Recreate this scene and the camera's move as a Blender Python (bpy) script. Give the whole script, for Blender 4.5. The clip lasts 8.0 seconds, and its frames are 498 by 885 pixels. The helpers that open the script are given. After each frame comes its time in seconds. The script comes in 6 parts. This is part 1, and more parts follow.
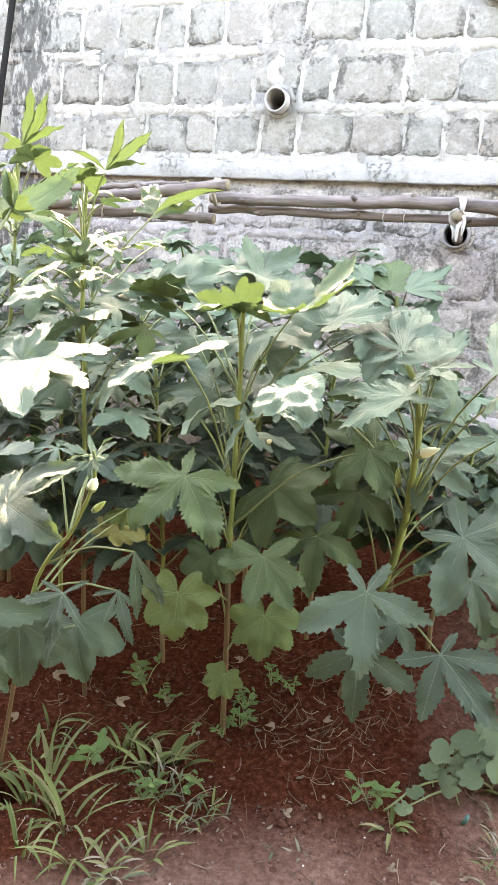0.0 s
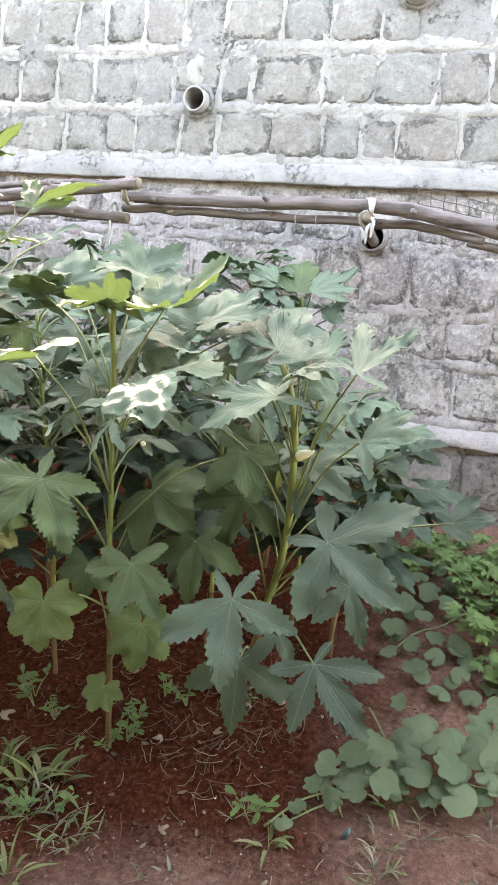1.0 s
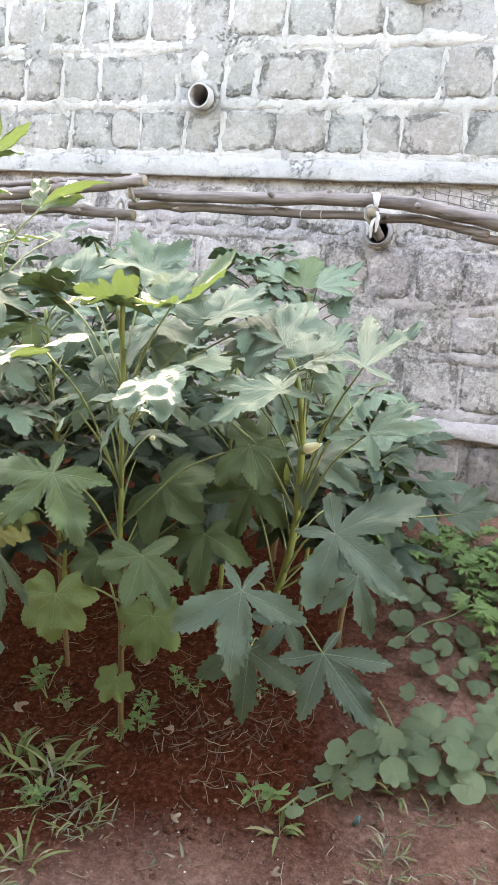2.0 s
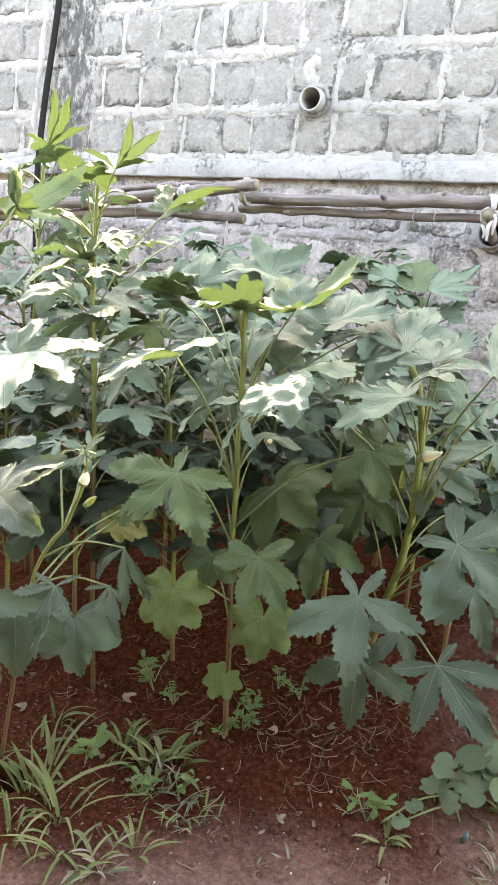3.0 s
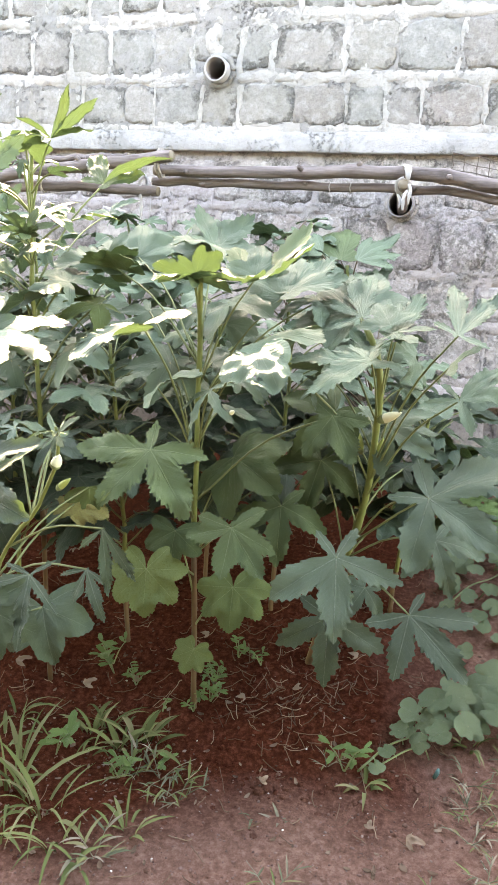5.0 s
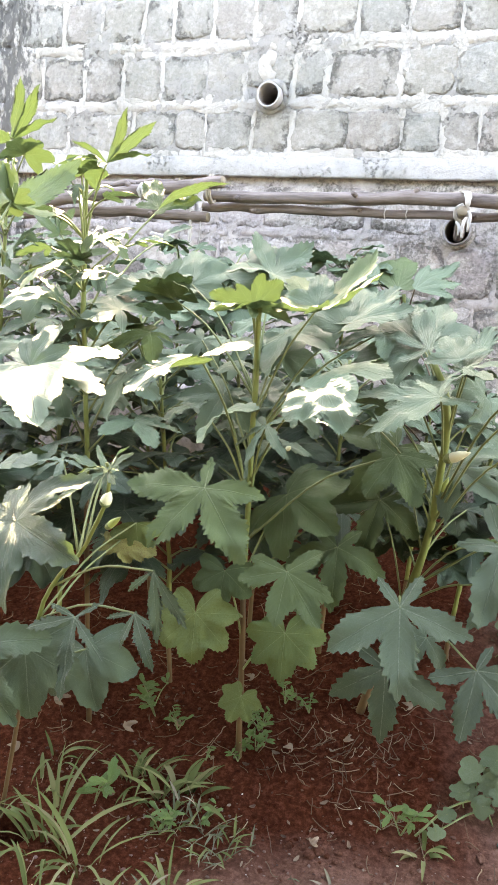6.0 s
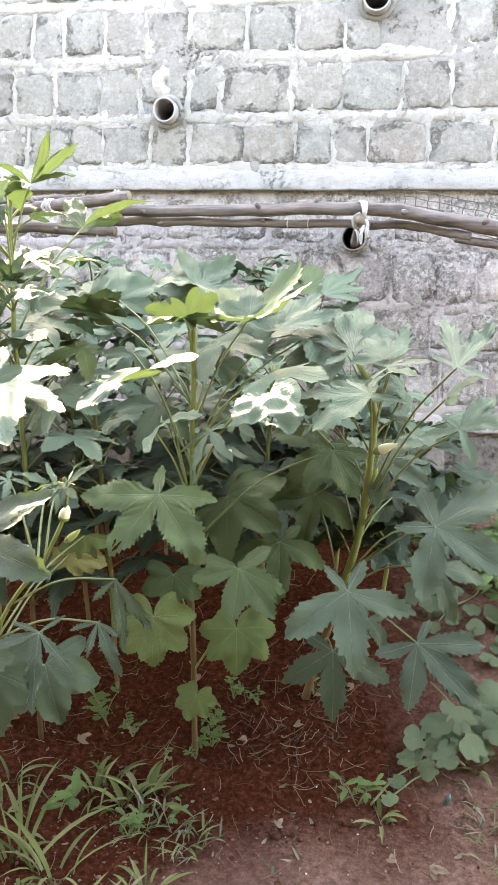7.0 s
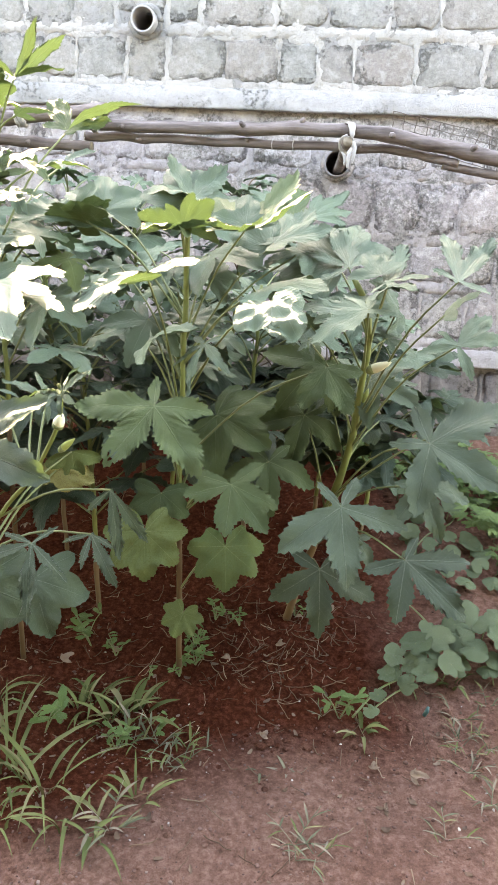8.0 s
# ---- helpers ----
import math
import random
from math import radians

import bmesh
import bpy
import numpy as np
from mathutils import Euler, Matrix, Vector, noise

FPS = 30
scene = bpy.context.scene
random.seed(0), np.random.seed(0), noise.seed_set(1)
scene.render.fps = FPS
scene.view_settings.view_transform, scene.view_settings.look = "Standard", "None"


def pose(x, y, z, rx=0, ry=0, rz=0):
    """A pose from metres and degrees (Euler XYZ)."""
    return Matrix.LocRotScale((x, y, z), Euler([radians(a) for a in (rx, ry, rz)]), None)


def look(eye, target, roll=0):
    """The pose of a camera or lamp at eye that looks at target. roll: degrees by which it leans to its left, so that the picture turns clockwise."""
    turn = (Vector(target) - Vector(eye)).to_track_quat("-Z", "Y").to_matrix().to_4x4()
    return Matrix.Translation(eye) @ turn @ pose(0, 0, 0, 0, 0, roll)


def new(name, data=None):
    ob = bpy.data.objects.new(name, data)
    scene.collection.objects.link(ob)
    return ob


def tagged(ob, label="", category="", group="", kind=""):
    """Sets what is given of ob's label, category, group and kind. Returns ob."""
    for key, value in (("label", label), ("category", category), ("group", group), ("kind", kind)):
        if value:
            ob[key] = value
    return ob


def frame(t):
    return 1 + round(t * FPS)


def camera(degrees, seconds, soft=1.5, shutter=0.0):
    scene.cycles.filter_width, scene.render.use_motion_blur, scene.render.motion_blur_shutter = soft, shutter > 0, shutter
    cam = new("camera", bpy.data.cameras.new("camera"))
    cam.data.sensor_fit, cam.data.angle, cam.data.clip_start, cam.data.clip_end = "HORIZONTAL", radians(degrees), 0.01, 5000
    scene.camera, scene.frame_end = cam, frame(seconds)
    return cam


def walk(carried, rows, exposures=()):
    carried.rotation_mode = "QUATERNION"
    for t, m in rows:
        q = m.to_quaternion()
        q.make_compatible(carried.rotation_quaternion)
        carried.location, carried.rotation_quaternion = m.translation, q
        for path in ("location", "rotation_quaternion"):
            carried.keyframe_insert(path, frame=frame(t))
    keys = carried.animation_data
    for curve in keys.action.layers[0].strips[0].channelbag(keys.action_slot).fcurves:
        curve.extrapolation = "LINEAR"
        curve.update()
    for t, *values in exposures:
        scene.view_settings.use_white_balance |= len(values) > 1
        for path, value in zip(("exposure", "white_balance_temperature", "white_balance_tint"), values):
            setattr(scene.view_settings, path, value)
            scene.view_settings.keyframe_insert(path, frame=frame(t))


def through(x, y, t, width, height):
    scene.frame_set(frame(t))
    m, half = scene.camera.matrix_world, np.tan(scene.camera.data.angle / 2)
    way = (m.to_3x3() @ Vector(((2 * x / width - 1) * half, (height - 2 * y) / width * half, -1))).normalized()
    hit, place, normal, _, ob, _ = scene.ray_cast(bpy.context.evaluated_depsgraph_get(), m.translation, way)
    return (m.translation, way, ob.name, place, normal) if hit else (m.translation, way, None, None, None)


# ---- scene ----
cam = camera(37.4, 8.0, soft=1.5)
SKY, SUN = 0.15, 3.3
EXPO = [(0, 4.72, 10600, 19), (0.4, 4.53, 10600, 19), (1.0, 4.51, 10600, 19), (3.5, 4.52, 10600, 19), (5.5, 4.66, 10600, 19), (6.0, 4.63, 10600, 19), (8.0, 4.57, 10600, 19)]
PATH = [
    (0, (0.538, -0.143, 1.094), (-0.117, 1.678, 0.587), 3.5),
    (0.5, (0.61, -0.077, 1.086), (-0.037, 1.749, 0.586), 4.8),
    (0.9, (0.683, -0.052, 1.088), (0.098, 1.802, 0.618), 4.8),
    (1, (0.696, -0.041, 1.086), (0.112, 1.81, 0.602), 4.2),
    (1.2, (0.711, -0.036, 1.084), (0.142, 1.816, 0.588), 3.4),
    (2.3, (0.685, -0.072, 1.086), (0.039, 1.756, 0.593), 3.9),
    (2.5, (0.672, -0.079, 1.091), (-0.043, 1.723, 0.598), 3.7),
    (3, (0.64, -0.088, 1.091), (-0.166, 1.67, 0.582), 3.6),
    (3.5, (0.639, -0.085, 1.091), (-0.134, 1.69, 0.587), 3.1),
    (4, (0.65, -0.083, 1.088), (-0.036, 1.714, 0.54), 2.7),
    (4.2, (0.634, -0.081, 1.078), (-0.045, 1.707, 0.495), 2.1),
    (5.3, (0.454, -0.166, 1.067), (-0.008, 1.702, 0.523), 2.7),
    (5.5, (0.438, -0.131, 1.06), (-0.089, 1.713, 0.494), 2.1),
    (6, (0.437, -0.091, 1.075), (-0.156, 1.754, 0.582), 2.9),
    (6.3, (0.419, -0.105, 1.081), (-0.173, 1.751, 0.624), 2.7),
    (6.5, (0.401, -0.117, 1.081), (-0.083, 1.767, 0.615), 2.7),
    (7, (0.366, -0.173, 1.084), (0.052, 1.746, 0.617), 0.9),
    (7.5, (0.32, -0.166, 1.044), (0.036, 1.721, 0.447), 2.1),
    (8, (0.304, -0.179, 1.022), (0.111, 1.719, 0.42), 2.7),
]
# the exposure drifts slowly along the walk
walk(cam, [(t, look(eye, target, roll)) for t, eye, target, roll in PATH], exposures=EXPO)

# ---- sky and sun: the sun stands behind the wall, a little to the left ----
SUN_DIR = Vector((-0.30, 1.0, 0.86)).normalized()
world = bpy.data.worlds.new("sky")
scene.world = world
world.use_nodes = True
wn = world.node_tree.nodes
sky = wn.new("ShaderNodeTexSky")
sky.sky_type = 'NISHITA'
sky.sun_disc = False
sky.sun_elevation = math.asin(SUN_DIR.z)
sky.sun_rotation = math.atan2(SUN_DIR.x, SUN_DIR.y)
sky.air_density, sky.dust_density, sky.ozone_density = 1.0, 1.0, 1.0
wn["Background"].inputs["Strength"].default_value = SKY
world.node_tree.links.new(sky.outputs["Color"], wn["Background"].inputs["Color"])
sun_data = bpy.data.lights.new("sun", 'SUN')
sun_data.energy, sun_data.angle, sun_data.color = SUN, radians(0.55), (1.0, 0.95, 0.86)
sun = new("sun", sun_data)
sun.matrix_world = look(SUN_DIR * 30, (0, 0, 0))
# ---- materials ----
class Mat:
    """A node material with a Principled shader, and short ways to add nodes."""

    def __init__(self, name, rough=0.7, spec=0.4):
        self.m = bpy.data.materials.new(name)
        self.m.use_nodes = True
        self.t = self.m.node_tree
        self.b = self.t.nodes["Principled BSDF"]
        self.b.inputs["Roughness"].default_value = rough
        self.b.inputs["Specular IOR Level"].default_value = spec
        self.raw = self.t.nodes.new("ShaderNodeTexCoord").outputs["Object"]
        # each object gets its own stretch of the pattern
        shift = self.t.nodes.new("ShaderNodeVectorMath")
        shift.operation = 'MULTIPLY_ADD'
        self.link(self.random(), shift.inputs[0])
        shift.inputs[1].default_value = (37.0, 91.0, 53.0)
        self.link(self.raw, shift.inputs[2])
        self.co = shift.outputs[0]

    def link(self, a, b):
        self.t.links.new(a, b)

    def put(self, name, socket):
        self.link(socket, self.b.inputs[name])

    def node(self, kind, **inputs):
        n = self.t.nodes.new(kind)
        for k, v in inputs.items():
            k = k.replace("_", " ")
            if isinstance(v, bpy.types.NodeSocket):
                self.link(v, n.inputs[k])
            else:
                n.inputs[k].default_value = v
        return n

    def noise(self, scale, detail=4.0, rough=0.55, co=None, distort=0.0):
        return self.node("ShaderNodeTexNoise", Vector=co or self.co, Scale=scale, Detail=detail, Roughness=rough, Distortion=distort).outputs["Fac"]

    def ramp(self, fac, *stops):
        n = self.t.nodes.new("ShaderNodeValToRGB")
        self.link(fac, n.inputs["Fac"])
        e = n.color_ramp.elements
        while len(e) < len(stops):
            e.new(0.5)
        for el, (p, c) in zip(e, stops):
            el.position = p
            el.color = (*c, 1) if len(c) == 3 else c
        return n.outputs["Color"]

    def gray(self, fac, a, b):
        return self.ramp(fac, (a, (0, 0, 0)), (b, (1, 1, 1)))

    def mix(self, fac, a, b, blend='MIX'):
        n = self.t.nodes.new("ShaderNodeMix")
        n.data_type, n.blend_type = 'RGBA', blend
        for sock, v in ((n.inputs[0], fac), (n.inputs[6], a), (n.inputs[7], b)):
            if isinstance(v, bpy.types.NodeSocket):
                self.link(v, sock)
            else:
                sock.default_value = v if isinstance(v, float) else (*v, 1)
        return n.outputs[2]

    def math(self, op, a, b=0.0):
        n = self.t.nodes.new("ShaderNodeMath")
        n.operation = op
        for sock, v in zip(n.inputs, (a, b)):
            if isinstance(v, bpy.types.NodeSocket):
                self.link(v, sock)
            else:
                sock.default_value = v
        return n.outputs[0]

    def random(self):
        return self.t.nodes.new("ShaderNodeObjectInfo").outputs["Random"]

    def island(self):
        return self.t.nodes.new("ShaderNodeNewGeometry").outputs["Random Per Island"]

    def place(self):
        return self.t.nodes.new("ShaderNodeNewGeometry").outputs["Position"]

    def bump(self, height, dist=0.01, strength=1.0):
        n = self.node("ShaderNodeBump", Height=height, Distance=dist, Strength=strength)
        self.put("Normal", n.outputs["Normal"])
        return n.outputs["Normal"]


def weathered(m, c, moss=0.0):
    """Grey-green algae in large blots, and the black run-off stain beside the cable."""
    at = m.place()
    big = m.node("ShaderNodeTexNoise", Vector=at, Scale=2.6, Detail=6, Roughness=0.62, Distortion=0.6).outputs["Fac"]
    c = m.mix(m.math('MULTIPLY', m.gray(big, 0.50, 0.66), 0.55), c, m.mix(0.8, c, (0.66, 0.70, 0.67), 'MULTIPLY'))
    if moss:
        # crumbled places that have gone dark and green
        spread = m.node("ShaderNodeTexNoise", Vector=at, Scale=5.5, Detail=5, Roughness=0.65, Distortion=0.4).outputs["Fac"]
        crust = m.node("ShaderNodeTexNoise", Vector=at, Scale=75.0, Detail=6, Roughness=0.8).outputs["Fac"]
        where = m.math('MULTIPLY', m.gray(crust, 0.46, 0.56), m.gray(spread, 0.44, 0.56))
        c = m.mix(m.math('MULTIPLY', where, moss), c, (0.125, 0.127, 0.110))
    x = m.node("ShaderNodeSeparateXYZ", Vector=at).outputs["X"]
    run = m.node("ShaderNodeMapping", Vector=at, Scale=(42, 42, 17)).outputs["Vector"]
    rag = m.node("ShaderNodeTexNoise", Vector=run, Scale=1.0, Detail=7, Roughness=0.72).outputs["Fac"]
    off = m.math('ABSOLUTE', m.math('ADD', x, 1.43))
    core = m.math('SUBTRACT', m.math('MULTIPLY', m.math('SUBTRACT', 0.135, off), 6.0), m.math('MULTIPLY', m.math('SUBTRACT', rag, 0.5), 4.2))
    stain = m.gray(core, 0.25, 0.65)
    return m.mix(m.math('MULTIPLY', stain, 0.90), c, (0.085, 0.088, 0.085))


def stone_mat(name, tones, dirt, wash, bump, worn=0.8, moss=0.0):
    m = Mat(name, 0.9, 0.2)
    tone = m.ramp(m.random(), *[(i / (len(tones) - 1), c) for i, c in enumerate(tones)])
    grain = m.noise(85, 7, 0.75)
    blot = m.noise(14, 7, 0.68, distort=0.3)
    c = m.mix(m.gray(grain, 0.32, 0.62), m.mix(0.75, tone, (0.55, 0.55, 0.54), 'MULTIPLY'), tone)
    c = m.mix(m.math('MULTIPLY', m.gray(blot, 0.5, 0.70), 0.30), c, dirt)
    rim = m.node("ShaderNodeSeparateXYZ", Vector=m.t.nodes.new("ShaderNodeUVMap").outputs["UV"]).outputs["X"]
    # lime splashed and rubbed over the face
    c = m.mix(m.math('MULTIPLY', m.gray(m.noise(24, 8, 0.74), 0.50, 0.62), 0.75), c, wash)
    # dark pits where the face has crumbled
    edge = m.gray(m.math('ADD', rim, m.math('MULTIPLY', m.math('SUBTRACT', m.noise(16, 5, 0.65), 0.5), 1.7)), 0.68, 0.86)
    pit = m.math('MULTIPLY', m.gray(m.noise(62, 6, 0.8), 0.46, 0.54), m.math('MULTIPLY', edge, m.gray(m.noise(7, 4, 0.6), 0.44, 0.54)))
    c = m.mix(m.math('MULTIPLY', pit, worn), c, m.mix(0.7, dirt, (0.3, 0.3, 0.3), 'MULTIPLY'))
    c = weathered(m, c, moss)
    m.put("Base Color", c)
    h = m.math('SUBTRACT', m.math('ADD', m.math('MULTIPLY', m.noise(30, 8, 0.72), 1.0), m.math('MULTIPLY', m.noise(130, 5, 0.7), 0.35)), m.math('MULTIPLY', pit, 0.5))
    m.bump(h, bump, 1.0)
    return m.m


def mortar_mat(name, light, mid, dark, lo, hi, crumble=0.8, moss=0.0):
    m = Mat(name, 0.93, 0.15)
    fine = m.noise(48, 8, 0.78)
    c = m.ramp(fine, (0.30, dark), (0.44, mid), (0.60, light))
    c = m.mix(m.gray(m.noise(3.2, 6, 0.62, distort=0.5), lo, hi), c, m.mix(0.7, c, (0.58, 0.585, 0.56), 'MULTIPLY'))
    # crumbled, pitted stretches
    rot = m.gray(m.noise(9.0, 5, 0.62), 0.50, 0.60)
    pit = m.math('MULTIPLY', m.math('MULTIPLY', m.gray(m.noise(70, 5, 0.8), 0.52, 0.62), rot), crumble)
    c = m.mix(pit, c, m.mix(0.8, dark, (0.5, 0.5, 0.48), 'MULTIPLY'))
    # thin dark run-off streaks
    st = m.node("ShaderNodeMapping", Vector=m.co, Scale=(16, 16, 1.6)).outputs["Vector"]
    c = m.mix(m.math('MULTIPLY', m.gray(m.noise(1.0, 6, 0.7, co=st), 0.58, 0.74), 0.45), c, dark)
    c = weathered(m, c, moss)
    m.put("Base Color", c)
    h = m.math('SUBTRACT', m.math('ADD', m.noise(36, 9, 0.75), m.math('MULTIPLY', m.noise(160, 4, 0.7), 0.4)), m.math('MULTIPLY', pit, 0.7))
    m.bump(h, 0.009, 1.0)
    return m.m


M_STONE = stone_mat("stone_upper", [(0.296, 0.296, 0.275), (0.319, 0.319, 0.297), (0.329, 0.318, 0.288), (0.300, 0.307, 0.288), (0.290, 0.260, 0.238), (0.333, 0.330, 0.305)], (0.238, 0.239, 0.220), (0.382, 0.378, 0.356), 0.007)
M_STONE_LOW = stone_mat("stone_lower", [(0.383, 0.343, 0.347), (0.478, 0.451, 0.429), (0.436, 0.387, 0.368), (0.531, 0.504, 0.472)], (0.288, 0.264, 0.252), (0.595, 0.571, 0.545), 0.012, 0.85, 0.75)
M_MORTAR = mortar_mat("lime_mortar", (0.336, 0.333, 0.316), (0.291, 0.288, 0.274), (0.145, 0.144, 0.134), 0.5, 0.74)
M_POINTING = mortar_mat("white_pointing", (0.448, 0.438, 0.412), (0.415, 0.407, 0.380), (0.279, 0.277, 0.255), 0.6, 0.85, 0.35)
M_MORTAR_LOW = mortar_mat("old_mortar", (0.486, 0.456, 0.433), (0.397, 0.369, 0.355), (0.169, 0.160, 0.150), 0.45, 0.7, 0.9, 0.8)
M_POINTING_LOW = mortar_mat("old_pointing", (0.470, 0.436, 0.423), (0.401, 0.370, 0.361), (0.231, 0.211, 0.204), 0.5, 0.75, 0.7, 0.75)
M_FOOT = mortar_mat("dark_foot_plaster", (0.305, 0.280, 0.266), (0.221, 0.201, 0.188), (0.075, 0.068, 0.063), 0.42, 0.66)
M_BAND = mortar_mat("cement_band", (0.397, 0.396, 0.384), (0.364, 0.364, 0.351), (0.254, 0.254, 0.244), 0.55, 0.8, 0.75)
M_BAND_LOW = mortar_mat("old_cement_band", (0.444, 0.410, 0.393), (0.393, 0.359, 0.345), (0.237, 0.212, 0.200), 0.5, 0.75, 0.4)


def soil_mat():
    m = Mat("red_soil", 1.0, 0.02)
    sep = m.node("ShaderNodeSeparateXYZ", Vector=m.raw).outputs
    wob = m.math('MULTIPLY', m.noise(3.5, 4), 0.30)
    # the path swings away from the bed towards the right
    swing = m.math('MULTIPLY', m.math('MAXIMUM', m.math('SUBTRACT', sep["X"], 0.05), 0.0), 0.42)
    # and stays further from it, under the grass, towards the left
    shrink = m.math('MULTIPLY', m.math('MAXIMUM', m.math('SUBTRACT', 0.12, sep["X"]), 0.0), 0.75)
    edge = m.math('ADD', m.math('ADD', m.math('SUBTRACT', sep["Y"], swing), wob), shrink)
    path = m.ramp(m.math('SUBTRACT', 1.52, edge), (0.36, (0, 0, 0)), (0.56, (1, 1, 1)))
    beside = m.ramp(m.math('ADD', sep["X"], m.math('MULTIPLY', m.noise(6, 4), 0.3)), (0.58, (0, 0, 0)), (0.76, (0.85, 0.85, 0.85)))
    path = m.math('MAXIMUM', path, beside)
    fine = m.noise(78, 8, 0.74)
    bed = m.ramp(fine, (0.25, (0.028, 0.0070, 0.0036)), (0.5, (0.088, 0.0240, 0.0125)), (0.72, (0.190, 0.062, 0.038)))
    trod = m.ramp(fine, (0.25, (0.108, 0.055, 0.041)), (0.5, (0.226, 0.122, 0.091)), (0.74, (0.356, 0.220, 0.175)))
    c = m.mix(path, bed, trod)
    # unseen ground nearer the walker, darkened to cut the light it bounces
    c = m.mix(m.ramp(sep["Y"], (0.15, (1, 1, 1)), (0.6, (0, 0, 0))), c, (0.055, 0.048, 0.036))
    c = m.mix(m.gray(m.noise(7, 6, 0.65, distort=0.4), 0.5, 0.75), c, m.mix(0.5, c, (0.55, 0.5, 0.48), 'MULTIPLY'))
    # dark cracks and crumbs
    c = m.mix(m.math('MULTIPLY', m.gray(m.noise(60, 8, 0.85), 0.54, 0.62), 0.45), c, m.mix(0.9, c, (0.30, 0.26, 0.24), 'MULTIPLY'))
    m.put("Base Color", c)
    h = m.math('ADD', m.noise(38, 9, 0.78), m.math('MULTIPLY', m.noise(210, 5, 0.7), 0.4))
    m.bump(h, 0.014, 1.0)
    return m.m


def leaf_mat(name, low, high, vein, rough=0.52, shine=0.38, through=(0.14, 0.24, 0.05), amount=0.12, spots=None):
    m = Mat(name, rough, shine)
    uv = m.t.nodes.new("ShaderNodeUVMap").outputs["UV"]
    sep = m.node("ShaderNodeSeparateXYZ", Vector=uv).outputs
    u, v = sep["X"], sep["Y"]
    patch = m.noise(22, 5, 0.6)
    rnd = m.random()
    c = m.mix(m.math('ADD', m.math('MULTIPLY', patch, 0.35), m.math('MULTIPLY', rnd, 0.65)), low, high)
    if spots:
        c = m.mix(m.gray(m.noise(30, 5, 0.65, distort=0.8), 0.50, 0.66), c, spots)
    # midribs, then finer side veins that leave them at a slant
    width = m.math('MULTIPLY', m.math('SUBTRACT', 1.0, v), 0.006)
    rib = m.ramp(m.math('SUBTRACT', u, width), (0.0, (1, 1, 1)), (0.004, (0, 0, 0)))
    side = m.math('FRACT', m.math('MULTIPLY', m.math('SUBTRACT', v, m.math('MULTIPLY', u, 1.1)), 8.0))
    side = m.ramp(m.math('ABSOLUTE', m.math('SUBTRACT', side, 0.5)), (0.0, (1, 1, 1)), (0.07, (0, 0, 0)))
    worn = m.gray(m.noise(45, 3, 0.6), 0.38, 0.56)
    # dull stains and dust
    c = m.mix(m.math('MULTIPLY', m.gray(m.noise(55, 6, 0.7, distort=0.5), 0.52, 0.70), 0.30), c, m.mix(0.6, c, (0.45, 0.42, 0.30), 'MULTIPLY'))
    c = m.mix(m.math('MULTIPLY', m.gray(m.noise(240, 2, 0.5), 0.70, 0.74), 0.45), c, vein)
    c = m.mix(m.math('MULTIPLY', side, 0.05), c, vein)
    c = m.mix(m.math('MULTIPLY', rib, m.math('ADD', m.math('MULTIPLY', worn, 0.30), 0.06)), c, vein)
    m.put("Base Color", c)
    m.put("Roughness", m.math('ADD', m.math('MULTIPLY', m.noise(60, 4, 0.6), 0.24), rough - 0.12))
    relief = m.math('ADD', m.math('MULTIPLY', side, -0.25), m.math('ADD', m.math('MULTIPLY', rib, -1.0), m.math('MULTIPLY', m.noise(130, 5, 0.65), 1.3)))
    nrm = m.bump(relief, 0.0014, 0.9)
    tr = m.node("ShaderNodeBsdfTranslucent", Color=(*through, 1))
    m.link(m.mix(0.35, through, c), tr.inputs["Color"])
    m.link(nrm, tr.inputs["Normal"])
    mx = m.node("ShaderNodeMixShader", Fac=amount)
    m.link(m.b.outputs[0], mx.inputs[1])
    m.link(tr.outputs[0], mx.inputs[2])
    m.link(mx.outputs[0], m.t.nodes["Material Output"].inputs["Surface"])
    return m.m


def plain_mat(name, a, b, scale=40, rough=0.6, spec=0.4, bump=0.0015):
    m = Mat(name, rough, spec)
    n = m.noise(scale, 5, 0.65)
    m.put("Base Color", m.mix(m.math('ADD', m.math('MULTIPLY', n, 0.7), m.math('MULTIPLY', m.random(), 0.3)), a, b))
    m.bump(n, bump, 0.8)
    return m.m


def straw_mat(name, *tones, single=False):
    m = Mat(name, 0.8, 0.3)
    m.put("Base Color", m.ramp(m.random() if single else m.island(), *[(i / (len(tones) - 1), c) for i, c in enumerate(tones)]))
    return m.m


def bark_mat(name, light, dark):
    m = Mat(name, 0.8, 0.3)
    st = m.node("ShaderNodeMapping", Vector=m.co, Scale=(5, 60, 60)).outputs["Vector"]
    n = m.noise(1.0, 6, 0.65, co=st)
    c = m.ramp(n, (0.3, dark), (0.62, light))
    c = m.mix(m.gray(m.noise(11, 5, 0.6), 0.52, 0.72), c, m.mix(0.6, c, (0.55, 0.5, 0.5), 'MULTIPLY'))
    m.put("Base Color", c)
    m.bump(m.mix(0.5, n, m.noise(90, 5, 0.7), 'ADD'), 0.004, 0.9)
    return m.m


